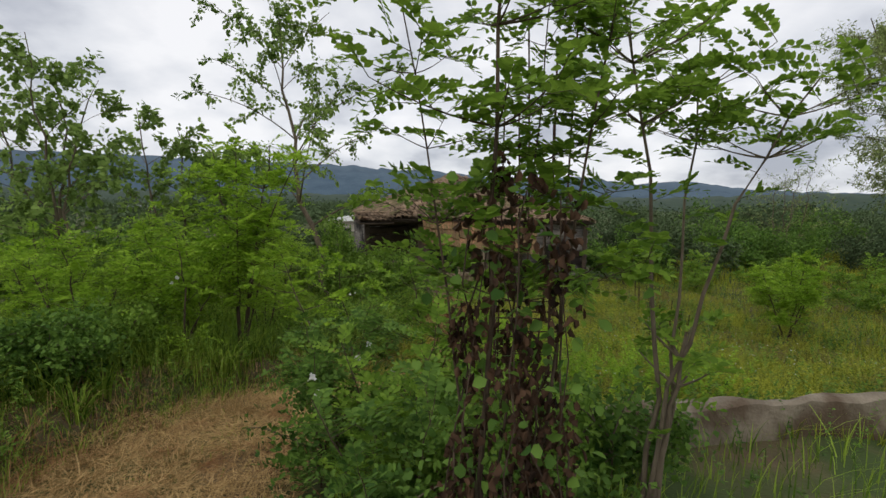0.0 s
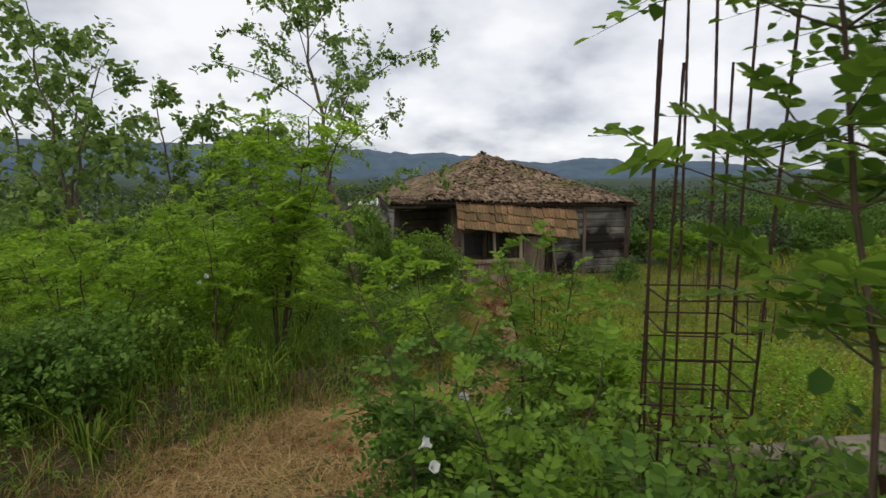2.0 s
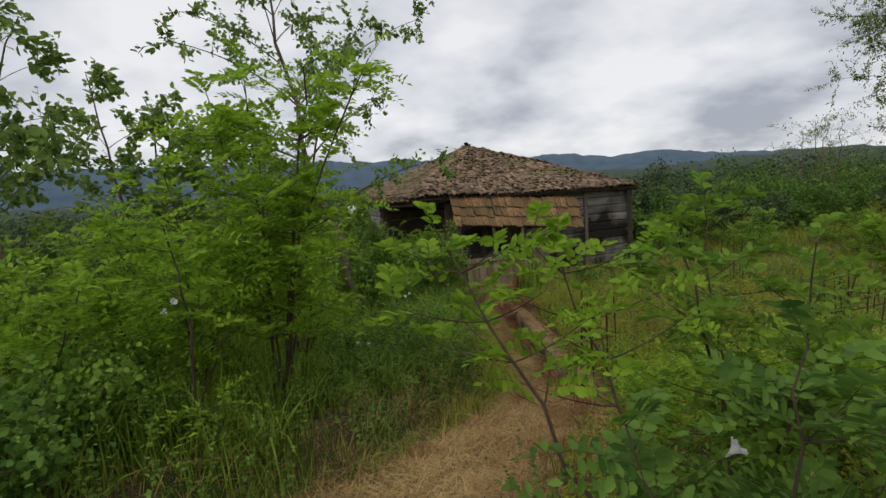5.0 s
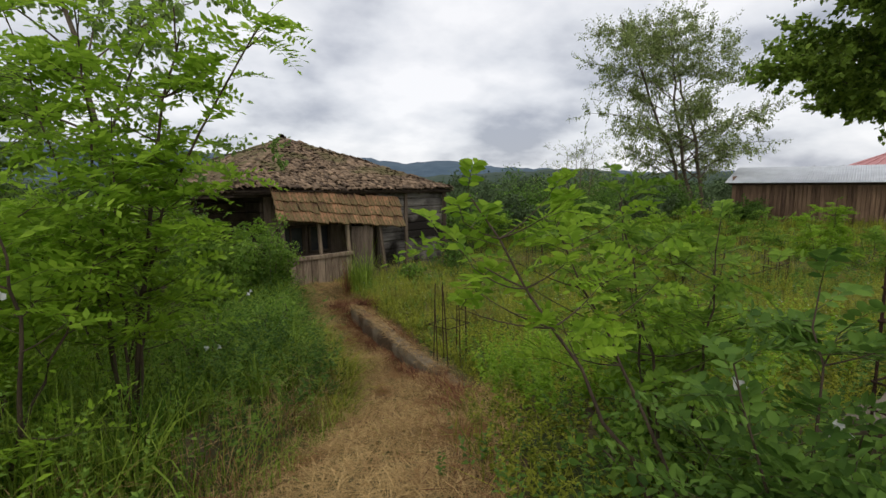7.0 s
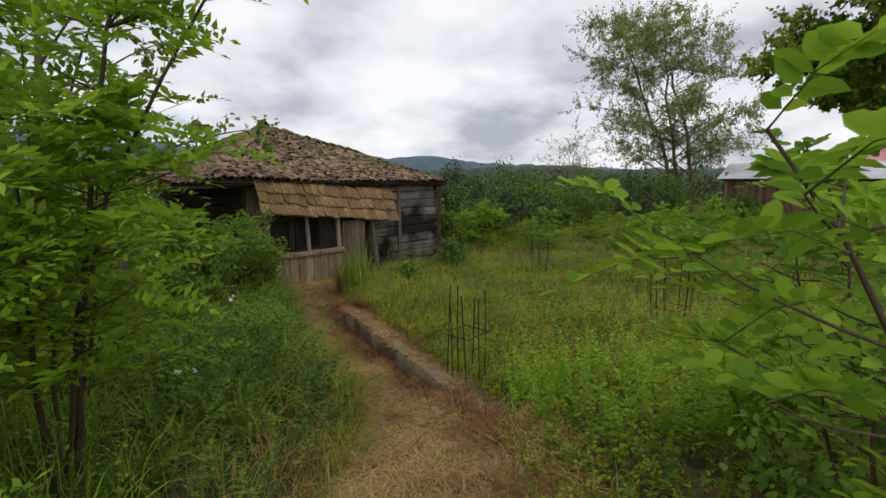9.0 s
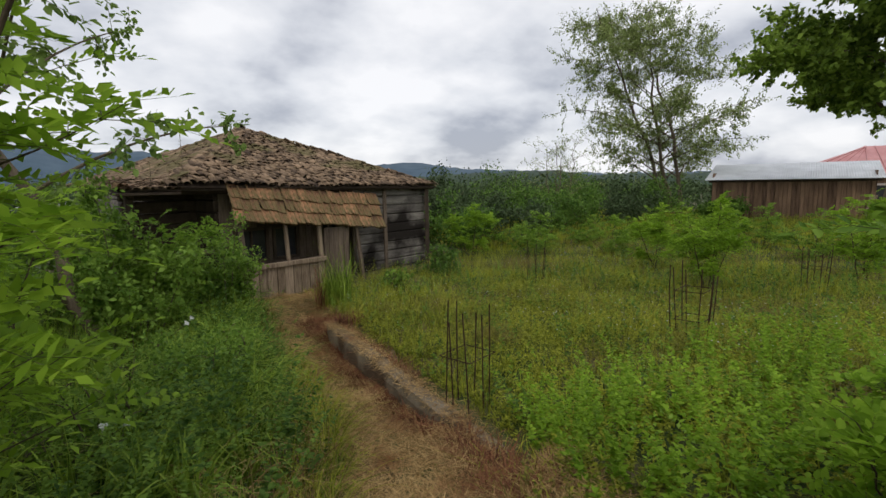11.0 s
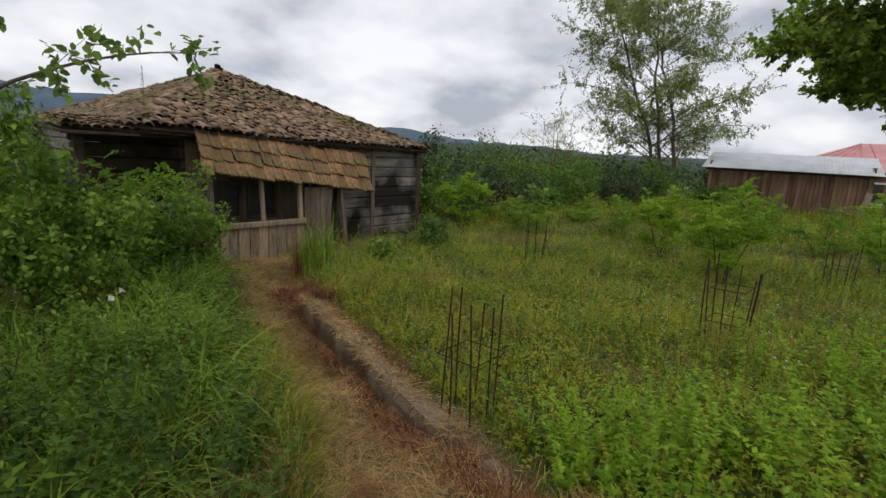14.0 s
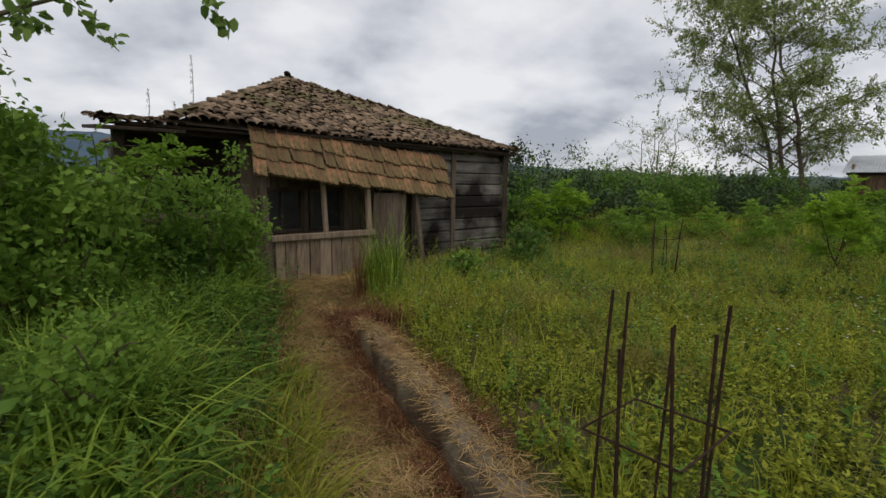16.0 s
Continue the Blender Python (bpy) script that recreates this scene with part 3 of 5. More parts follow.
TV, TF = half_round(0.29, 0.062, 0.082, 4, 0.014)
me_tile = mesh_of("roof_tile", TV, TF, M_tile)
rnd = np.random.default_rng(9)
rest_v, rest_f, count = [], [], 0
for face in ((0, 1), (1, 2), (3, 0)):
    a, b, c = Vector(EAVE[face[0]]), Vector(EAVE[face[1]]), Vector(APEX)
    ex = (b - a).normalized()
    nrm = (b - a).cross(c - a).normalized()
    ey = nrm.cross(ex)
    height, width, peak = (c - a).dot(ey), (b - a).length, (c - a).dot(ex)
    nrow = int(height / 0.185)
    for r in range(nrow):
        h = r * 0.185
        x0, x1 = peak * h / height, width - (width - peak) * h / height
        n = int((x1 - x0) / 0.132)
        for k in range(n + 1):
            x = x0 + (k + 0.5 * (r % 2) * 0.3) * 0.132 + rnd.normal(0, 0.014)
            sag = 0.075 * noise.noise(Vector((x * 0.5, h * 0.6, face[0])))
            if rnd.random() < 0.015:
                continue
            p = a + ex * x + ey * (h - 0.06 + rnd.normal(0, 0.028)) + nrm * (sag + rnd.uniform(0, 0.035))
            up = 0.05
            y2 = (ey - nrm * up).normalized()
            z2 = (nrm + ey * up).normalized()
            m = Matrix((ex, y2, z2)).transposed().to_4x4()
            m.translation = p
            m = m @ pose(0, 0, 0, rnd.normal(0, 2.2), rnd.normal(0, 7), rnd.normal(0, 7))
            if face[0] == 0 and count < 300:
                link("roof_tile", me_tile, roof, m=m)
                count += 1
            else:
                mm = np.array(m)
                rest_f.append(TF + len(rest_v) * len(TV))
                rest_v.append(TV @ mm[:3, :3].T + mm[:3, 3])
# low lean-to strip past the hip
for r in range(8):
    for k in range(8):
        m = pose(-1.95 + 0.135 * k + rnd.normal(0, 0.012), -0.4 + 0.2 * r, 0.83 + 0.026 * r + rnd.uniform(0, 0.02), 4, rnd.normal(0, 4), rnd.normal(0, 4))
        link("lean_to_tile", me_tile, roof, m=m)
boxed("lean_to_deck", (-2.02, -0.95, -0.34, 1.3, 0.72, 0.77), M_beam, roof, m=pose(0, 0, 0.03, 4, 0, 0))
# ridge tiles along the hips, and a cap
for i in range(4):
    a, c = Vector(EAVE[i]), Vector(APEX)
    n = int((c - a).length / 0.24)
    d = (c - a).normalized()
    for k in range(n + 1):
        z2 = (Vector((0, 0, 1)) - d * d.z).normalized()
        m = Matrix((d.cross(z2), d, z2)).transposed().to_4x4()
        m.translation = a + d * k * 0.24 + Vector((0, 0, 0.0 + rnd.uniform(0, 0.04)))
        mm = np.array(m @ pose(0, 0, 0, rnd.normal(0, 3), rnd.normal(0, 8), rnd.normal(0, 6)) @ Matrix.Diagonal((1.25, 1, 1.3, 1)))
        rest_f.append(TF + len(rest_v) * len(TV))
        rest_v.append(TV @ mm[:3, :3].T + mm[:3, 3])
cap = link("upper_tiles", mesh_of("upper_tiles", np.concatenate(rest_v), np.concatenate(rest_f), M_tile_join), roof)
cap["kind"] = "stuff"
link("ridge_cap", me_tile, roof, m=pose(APEX[0] + 0.02, APEX[1] - 0.12, APEX[2] - 0.06, 8, 6, 40))
# stack of loose tiles at the roof's open corner
stack = link("tile_stack", None, house, "stack of loose orange clay tiles")
for k in range(3):
    link("loose_tile", me_flat, stack, m=pose(-1.9 + 0.03 * (k % 3), -0.42 + 0.01 * k, 0.86 + 0.03 * k, 3, 2, 3 * k - 4))

# foundation stones under the walls
for i in range(9):
    boxed("foundation_stone", (-1.8 + i * 0.88, -1.1 + i * 0.88, -0.16, 0.12, -2.0, -1.74), M_concrete, house, bevel=0.05)

# ---------------------------------------------------------------- shed, red-roofed house and pale house
def plank_shed():
    sx, sy = 26.85, 21.5
    ang = math.degrees(math.atan2(14.6 - 21.5, 29.85 - 26.85))
    shed = thing("wooden_shed", "brown plank shed with a pale tin roof", "shed", pose(sx, sy, -1.75, 0, 0, ang))
    rnd = np.random.default_rng(31)
    length, n = 7.3, 38
    for i in range(n):
        w = length / n
        boxed("plank", (i * w + 0.01, (i + 1) * w - 0.01, -0.02, 0.02 + rnd.uniform(0, 0.02), rnd.uniform(0, 0.06), 2.45 + rnd.uniform(-0.05, 0.03)), M_shed, shed, bevel=0.006)
    for x in (0.0, length):
        boxed("side_wall", (x - 0.03, x + 0.03, 0.06, 3.2, 0, 2.9), M_shed, shed)
    boxed("back_wall", (0, length, 3.2, 3.26, 0, 3.1), M_shed, shed)
    boxed("door_plank", (5.2, 5.42, -0.07, -0.03, 0.0, 0.95), M_plank, shed, bevel=0.006)
    boxed("slanted_plank", (0, 0.3, -0.1, -0.05, 0, 1.7), M_plank, shed, bevel=0.006, m=pose(6.85, 0, 0, 0, 8, 0))
    # corrugated roof
    k = 74
    xs = np.linspace(-0.35, length + 0.35, k * 4)
    wv = 0.018 * np.sin(np.arange(k * 4) * np.pi / 2)
    v = np.concatenate([np.stack([xs, np.full_like(xs, y), z + wv], 1) for y, z in ((-0.45, 2.52), (3.5, 3.45), (-0.45, 2.49), (3.5, 3.42))])
    m_ = len(xs)
    i = np.arange(m_ - 1)
    q = np.concatenate([np.stack([i, i + 1, i + 1 + m_, i + m_], 1), np.stack([i + 2 * m_ + 1, i + 2 * m_, i + 3 * m_, i + 3 * m_ + 1], 1), np.stack([i + 1, i, i + 2 * m_, i + 2 * m_ + 1], 1)])
    link("roof", mesh_of("roof", v, q, M_tin), shed, "pale corrugated zinc roof")
    boxed("eave_beam", (-0.2, length + 0.2, -0.12, -0.03, 2.36, 2.47), M_beam, shed)
    return shed


plank_shed()


def hipped_house(name, x, y, z, w, d, h, rise, rot, wall, roof_mat, label, windows):
    top = thing(name, label, "house", pose(x, y, z, 0, 0, rot))
    boxed("wall", (-w / 2, w / 2, -d / 2, d / 2, 0, h), wall, top, bevel=0.02)
    bm = bmesh.new()
    o = 0.5
    e = [bm.verts.new(p) for p in ((-w / 2 - o, -d / 2 - o, h), (w / 2 + o, -d / 2 - o, h), (w / 2 + o, d / 2 + o, h), (-w / 2 - o, d / 2 + o, h))]
    r = [bm.verts.new((-w / 2 + d / 2, 0, h + rise)), bm.verts.new((w / 2 - d / 2, 0, h + rise))]
    for f in ((e[0], e[1], r[1], r[0]), (e[1], e[2], r[1]), (e[2], e[3], r[0], r[1]), (e[3], e[0], r[0]), (e[3], e[2], e[1], e[0])):
        bm.faces.new(f)
    rf = part("roof", bm, roof_mat, top)
    for i in range(int(w / 0.9)):
        t = (i + 0.5) / int(w / 0.9)
        xa = -w / 2 - o + t * (w + 2 * o)
        xb = min(max(xa, -w / 2 + d / 2), w / 2 - d / 2)
        beam((xa, -d / 2 - o, h + 0.03), (xb, -0.05, h + rise + 0.02), 0.05, 0.05, roof_mat, "roof_seam", rf)
    for i in range(windows):
        xx = -w / 2 + (i + 0.5) * w / windows
        win = link("window", None, top)
        boxed("pane", (xx - 0.5, xx + 0.5, -d / 2 - 0.03, -d / 2 + 0.02, 0.9, 2.1), M_glass, win, bevel=0)
        boxed("sill", (xx - 0.6, xx + 0.6, -d / 2 - 0.12, -d / 2 - 0.035, 0.8, 0.88), M_plaster, win)
        boxed("lintel", (xx - 0.6, xx + 0.6, -d / 2 - 0.06, -d / 2 - 0.035, 2.12, 2.24), M_plaster, win)
    return top


hipped_house("red_roofed_house", 44.5, 18.5, -1.9, 13, 9, 2.9, 2.0, -62, M_shed, M_redroof, "single-storey house under a red sheet metal roof", 4)
hipped_house("pale_house", -6.3, 42, -3.0, 4.6, 4, 2.7, 0.5, 12, M_plaster, M_sheet, "pale plastered house far behind the old house", 3)
fence = thing("sheet_fence", "grey sheet metal fence on thin posts", "fence", pose(24.2, 8.9, -1.6, 0, 0, -62))
for i in range(4):
    boxed("fence_sheet", (i * 1.1 + 0.01, i * 1.1 + 1.09, -0.015, 0.015, 0.05, 1.2 - 0.05 * (i % 2)), M_sheet, fence, bevel=0.004)
    boxed("fence_post", (i * 1.1 + 1.07, i * 1.1 + 1.13, 0.02, 0.08, 0, 1.5), M_plank, fence)


# ---------------------------------------------------------------- distance: hills and woods
def ridge(name, dist, rise, bumps, mat, seed, label):
    """A long hill: rise gives the height of its crest above the horizon, in degrees, by compass direction."""
    az = np.radians(np.linspace(-75, 110, 420))
    crest = np.interp(np.degrees(az), [r[0] for r in rise], [r[1] for r in rise])
    crest = crest + bumps * np.array([noise.fractal(Vector((a * 34 + seed, 0, 0)), 0.6, 2.0, 7) for a in az])
    top = 1.0 + np.tan(np.radians(np.maximum(crest, 0.2))) * dist * 1.25
    rows = []
    for k, (r, f) in enumerate(((1.0, -0.05), (1.06, 0.35), (1.14, 0.72), (1.25, 1.0), (1.45, 0.6))):
        wob = np.array([1 + 0.14 * noise.noise(Vector((a * 24, k * 1.7, seed))) for a in az])
        rows.append(np.stack([np.sin(az) * dist * r, np.cos(az) * dist * r, -12 + (top + 12) * f * (wob if 0 < k < 3 else 1)], 1))
    v = np.concatenate(rows)
    n = len(az)
    i = (np.arange(4)[:, None] * n + np.arange(n - 1)[None]).ravel()
    ob = link(name, mesh_of(name, v, np.stack([i, i + 1, i + n + 1, i + n], 1), mat, True))
    return tagged(ob, label, "hills", kind="structure")


ridge("backdrop_far", 2400, ((-75, 3.3), (-31, 4.0), (-10, 3.8), (-5, 3.4), (-1.5, 3.5), (8, 2.5), (11.4, 2.3), (14.8, 2.9), (18, 2.65), (22, 2.0), (24.6, 2.35), (27.5, 2.3), (30, 1.8), (34.5, 1.4), (43, 1.1), (48, 0.7), (110, 0.8)), 0.2, M_hill_hazed, 4, "long wooded ridge, its blue haze put into the colour")
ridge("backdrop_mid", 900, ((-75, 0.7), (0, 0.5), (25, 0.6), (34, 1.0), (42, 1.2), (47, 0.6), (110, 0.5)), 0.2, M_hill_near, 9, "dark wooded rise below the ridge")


def clump_leaves(centres, radii, per, size, flat=0.8):
    """Leaves spread over the shells of many clumps."""
    n = len(centres) * per
    c, r = np.repeat(centres, per, 0), np.repeat(radii, per)
    d = rand_dirs(n, -0.5, 1.0)
    p = c + d * (r * rng.uniform(0.55, 1.05, n))[:, None] * np.array([1, 1, flat])
    nd = unit(d + rng.normal(0, 0.32, (n, 3)))
    t = unit(np.cross(nd, rng.normal(0, 1, (n, 3))))
    s = size * rng.uniform(0.6, 1.3, n)
    return leaves(p, t, nd, s, s * 0.6, small=True)


# woods past the field, joined: nobody could count them
wc, wr = [], []
for i in range(640):
    a, r = rng.uniform(-70, 100), rng.uniform(48, 260)
    x, y = -2 + np.sin(np.radians(a)) * r, 5 + np.cos(np.radians(a)) * r
    if y < 12 and x < 60:
        continue
    rr = rng.uniform(1.6, 3.6)
    base = -2.5 - 0.01 * r
    hgt = rng.uniform(1.5, 4.2) * (1 + r / 400)
    for k in range(4):
        wc.append((x + rng.normal(0, rr * 0.5), y + rng.normal(0, rr * 0.5), base + hgt * rng.uniform(0.3, 0.75)))
        wr.append(rr * rng.uniform(0.6, 1.1))
v, f = clump_leaves(np.array(wc), np.array(wr), 130, 0.4)
tagged(link("woods", mesh_of("woods", v, f, M_woods)), "dense dark green woods past the field", "woods", kind="stuff")


# ---------------------------------------------------------------- plants
def bend_line(p, q, bow, n=8):
    t = np.linspace(0, 1, n)[:, None]
    p, q = np.asarray(p, float), np.asarray(q, float)
    return p + (q - p) * t + np.asarray(bow) * (4 * t * (1 - t))


def compound(P, D, length, pairs, size, droop=0.35, oval=0.52):
    """Feathered locust leaves: a thin midrib with pairs of oval leaflets."""
    vs = []
    n = len(P)
    D = unit(D)
    side = unit(np.cross(D, [0, 0, 1.0]) + 1e-6)
    up = np.cross(side, D)
    roll = rng.normal(0, 0.3, n)[:, None]
    nrm = unit(up * np.cos(roll) + side * np.sin(roll))
    sd = np.cross(D, nrm)
    L = np.broadcast_to(length, n)[:, None]
    for k in range(pairs + 1):
        t = 0.16 + 0.84 * k / pairs
        c = P + D * L * t - np.array([0, 0, 1.0]) * L * droop * t * t
        s = size * (0.75 + 0.5 * np.sin(np.pi * min(t, 0.93)))
        if k == pairs:
            vs.append(leaves(c, D - np.array([0, 0, 0.5]), nrm, s, s * oval, small=size > 0.052))
        else:
            for sg in (-1, 1):
                dd = sg * sd + 0.35 * D + rng.normal(0, 0.16, (n, 3)) + nrm * rng.normal(0.05, 0.25, (n, 1))
                vs.append(leaves(c, dd, nrm + rng.normal(0, 0.15, (n, 3)), s * rng.uniform(0.8, 1.15, n), s * oval, small=size > 0.052))
    t = np.linspace(0, 1, 3)
    ribs = []
    for i in range(n):
        ribs.append((P[i] + D[i] * L[i] * t[:, None] - np.array([0, 0, 1.0]) * L[i] * droop * (t ** 2)[:, None], 0.0016 * (1.2 - t)))
    return merge(vs), tubes(ribs, 3)


def locust(base, stems, n_leaf, leaf_len, size, label, pairs=7, mat=None, low=0.25, bark=None, oval=0.52):
    """A young locust: thorny stems, side shoots, feathered leaves towards the tips."""
    top = thing("locust_sapling", label, "sapling", pose(*base), "young locust trees")
    tv, shoots = [], []
    for tip, bow, rad in stems:
        line = bend_line((rng.normal(0, 0.03), rng.normal(0, 0.03), -0.08), tip, bow, 12)
        line[2:-1] += rng.normal(0, 0.012, (9, 3))
        tv.append((line, np.linspace(rad, rad * 0.25, 12)))
        ln = np.linalg.norm(np.asarray(tip))
        for k in range(max(5, int(ln * 6))):
            t = rng.uniform(low, 0.97)
            p = line[int(t * 11)]
            a = rng.uniform(0, 2 * np.pi)
            r = rng.uniform(0.2, 0.55) * (1.15 - 0.6 * t) * min(1, ln / 1.6)
            q = p + np.array([np.cos(a) * r, np.sin(a) * r, rng.uniform(0.05, 0.4) * r + 0.05])
            br = bend_line(p, q, (0, 0, -0.05 * r), 6)
            tv.append((br, np.linspace(rad * 0.3, rad * 0.1, 6)))
            shoots.append(br)
        shoots.append(line[6:])
    for ln in tv:
        v, q = tubes([ln], 6)
        nm = "stem" if len(ln[0]) == 12 else "shoot"
        link(nm, mesh_of(nm, v, q, bark or M_dark_bark, True), top)
    P, D = [], []
    for k in range(n_leaf):
        br = shoots[int(rng.integers(len(shoots)))]
        i = rng.uniform(0.25, 1) * (len(br) - 1)
        lo_, f_ = int(min(i, len(br) - 2)), i - int(min(i, len(br) - 2))
        P.append(br[lo_] * (1 - f_) + br[lo_ + 1] * f_)
        along = unit(br[-1] - br[0])
        D.append(unit(rng.normal(0, 0.85, 3) * np.array([1, 1, 0.2]) + along * 0.45 + np.array([0, 0, 0.1])))
    for line, _ in tv:
        n_tip = 8 if len(line) == 12 else 2
        for k in range(n_tip):
            t = 1 - 0.42 * k / n_tip
            i = min(t * (len(line) - 1), len(line) - 1.001)
            a = 2.4 * k + line[0][0] * 50
            P.append(line[int(i)] * (1 - i % 1) + line[int(i) + 1] * (i % 1))
            D.append(unit(np.array([np.cos(a), np.sin(a), 0.25 + 0.5 * (k == 0)]) + 0.4 * unit(line[-1] - line[0])))
    lf, rb = compound(np.array(P), np.array(D), leaf_len * rng.uniform(0.7, 1.2, len(P)), pairs, size, oval=oval)
    link("crown", mesh_of("crown", *lf, mat or M_locust), top, "feathery light green compound leaves")
    link("leaf_stalk", mesh_of("leaf_stalk", *rb, M_green_stem), top)["kind"] = "stuff"
    return top


def gz(x, y):
    return float(land(x, y))


def sapling(x, y, stems, n, ll, sz, label, **kw):
    return locust((x, y, gz(x, y)), stems, n, ll, sz, label, **kw)


# beside the path
sapling(-2.42, 6.3, [((0.45, -0.15, 2.75), (-0.05, 0.05, 0), 0.022), ((0.95, -0.45, 2.7), (-0.2, 0.1, 0.1), 0.016), ((-0.1, 0.2, 2.9), (0, 0, 0), 0.016), ((-0.5, 0.4, 2.8), (0, 0, 0.1), 0.014), ((0.3, 0.4, 2.3), (0, 0, 0), 0.013), ((0.1, -0.3, 2.1), (0, 0, 0), 0.012)], 300, 0.36, 0.062, "slender locust sapling leaning over the straw path", low=0.3, pairs=9, oval=0.45)
BUSHY = "bushy bright green locust saplings among tall weeds"
for x_, y_, h_, n_ in ((-3.2, 6.3, 2.0, 240), (-4.0, 7.0, 2.0, 230), (-2.7, 8.0, 2.0, 220), (-2.9, 5.6, 1.5, 190), (-4.9, 6.2, 1.6, 210), (-3.9, 5.3, 1.35, 170), (-5.6, 7.4, 1.8, 200), (-6.6, 6.6, 1.6, 190), (-7.6, 7.8, 1.8, 200), (-8.8, 8.6, 1.8, 200), (-4.6, 8.6, 2.0, 200), (-6.4, 9.4, 2.0, 200), (-3.4, 9.6, 2.1, 220), (-8.0, 10.6, 2.1, 200), (-5.2, 4.6, 1.2, 160)):
    sapling(x_, y_, [((0.2, -0.3, h_), (0.1, 0, 0), 0.015), ((-0.55, 0.2, h_ * 0.85), (0, 0, 0), 0.013), ((0.5, 0.25, h_ * 0.8), (0, 0, 0), 0.012), ((-0.1, 0.5, h_ * 0.65), (0, 0, 0), 0.01)], int(n_ * 0.55), 0.34, 0.06, BUSHY, low=0.15, pairs=8, oval=0.42)
# on the field side of the clearing
z_ = gz(-0.42, 3.42)
sapling(-0.42, 3.42, [((-0.74, 0.58, 1.02 - z_), (0.02, -0.02, 0.02), 0.011), ((-0.3, 0.7, 0.95 - z_), (0.03, 0, 0), 0.01)], 10, 0.22, 0.04, "young locust shoots with bright green leaves leaning over the path", low=0.62, pairs=8, oval=0.5)
z_ = gz(0.05, 4.15)
sapling(0.05, 4.15, [((-0.2, 0.2, 0.95 - z_), (0.05, 0, 0), 0.012), ((0.25, 0.0, 0.85 - z_), (0, 0, 0), 0.011), ((0.6, 0.2, 0.65 - z_), (0, 0, 0), 0.011), ((0.1, 0.5, 1.05 - z_), (0, 0, 0), 0.01)], 50, 0.26, 0.046, "young locust shoots with bright green leaves", low=0.45, pairs=8, oval=0.5, mat=M_locust_shaded)
sapling(0.75, 4.9, [((0.05, 0.0, 0.8), (0.05, 0, 0), 0.009), ((-0.3, 0.1, 0.65), (0, 0, 0), 0.008), ((0.5, 0.1, 0.7), (0, 0, 0), 0.008)], 90, 0.26, 0.05, "small locust shoots at the edge of the field")
# bush green crown: the shade under the saplings is put into its colour
sapling(-0.1, 2.15, [((-0.35, 0.0, 0.95), (0.05, 0, 0), 0.009), ((0.2, 0.1, 0.9), (0, 0, 0), 0.008), ((-0.1, -0.25, 0.75), (0, 0, 0), 0.008)], 110, 0.22, 0.04, "small locust shoots below the taller saplings", low=0.15, mat=M_bush)
# bush green here too, with the shade of the lower leaves in it
z_ = gz(-0.6, 3.2)
sapling(-0.6, 3.2, [((-0.2, 0.15, 0.62 - z_), (0.05, 0, 0), 0.009), ((0.25, 0.2, 0.75 - z_), (0, 0, 0), 0.009), ((-0.05, -0.2, 0.5 - z_), (0, 0, 0), 0.009)], 130, 0.24, 0.04, "small locust shoots below the taller saplings", low=0.15, mat=M_bush)
sapling(-0.2, 2.75, [((-0.25, 0.1, 1.05), (0.05, 0, 0), 0.009), ((0.3, 0.1, 1.15), (0, 0, 0), 0.009), ((0.0, -0.25, 0.8), (0, 0, 0), 0.008)], 80, 0.25, 0.042, "small feathery locust shoots below the taller saplings", low=0.15, mat=M_locust_shaded)
# dense one near the start, with withered vines
sapling(0.32, 1.62, [((0.02, 0.0, 3.2), (-0.04, 0, 0), 0.014), ((-0.4, 0.15, 2.7), (0.02, 0, 0), 0.008), ((0.42, 0.15, 2.8), (0.0, 0, 0), 0.009), ((0.2, 0.35, 2.6), (0.0, 0, 0), 0.008)], 200, 0.22, 0.036, "tall locust sapling wound with withered brown vines", low=0.55, pairs=7, mat=M_locust_shaded, oval=0.6)
sapling(1.12, 2.2, [((0.12, 0.0, 1.25), (-0.03, 0, 0), 0.026), ((-0.2, 0.1, 2.7), (0.12, 0, 0), 0.016), ((0.55, -0.1, 2.35), (-0.15, 0, 0.2), 0.014), ((0.2, 0.2, 2.6), (0.02, 0, 0), 0.012)], 14, 0.23, 0.042, "forked grey locust stem with leafy tips", low=0.86, pairs=8, mat=M_locust_shaded, bark=M_bark)
# on the bank before the old house
sapling(-1.7, 11.7, [((0.1, 0.0, 1.6), (0.05, 0, 0), 0.014), ((-0.5, 0.1, 1.6), (0, 0, 0), 0.013), ((0.6, -0.1, 1.5), (0, 0, 0), 0.012)], 120, 0.26, 0.05, "leafy locust shoots growing against the old house", low=0.2, mat=M_locust_shaded)
# in the field
sapling(7.2, 9.6, [((0.2, 0.0, 1.75), (0.05, 0, 0), 0.016), ((-0.6, 0.1, 1.5), (0, 0, 0), 0.014), ((0.7, 0.2, 1.5), (0, 0, 0), 0.014), ((0, -0.5, 1.3), (0, 0, 0), 0.012)], 420, 0.28, 0.055, "spreading locust sapling in the weedy field")
sapling(9.8, 8.2, [((0.2, 0.0, 1.7), (0.05, 0, 0), 0.016), ((-0.6, 0.1, 1.4), (0, 0, 0), 0.014), ((0.6, 0.2, 1.4), (0, 0, 0), 0.014)], 320, 0.28, 0.055, "spreading locust sapling in the weedy field")
sapling(8.6, 11.8, [((0.2, 0.0, 1.5), (0.05, 0, 0), 0.016), ((-0.6, 0.1, 1.2), (0, 0, 0), 0.014), ((0.6, 0.2, 1.2), (0, 0, 0), 0.014)], 320, 0.28, 0.055, "spreading locust sapling in the weedy field")
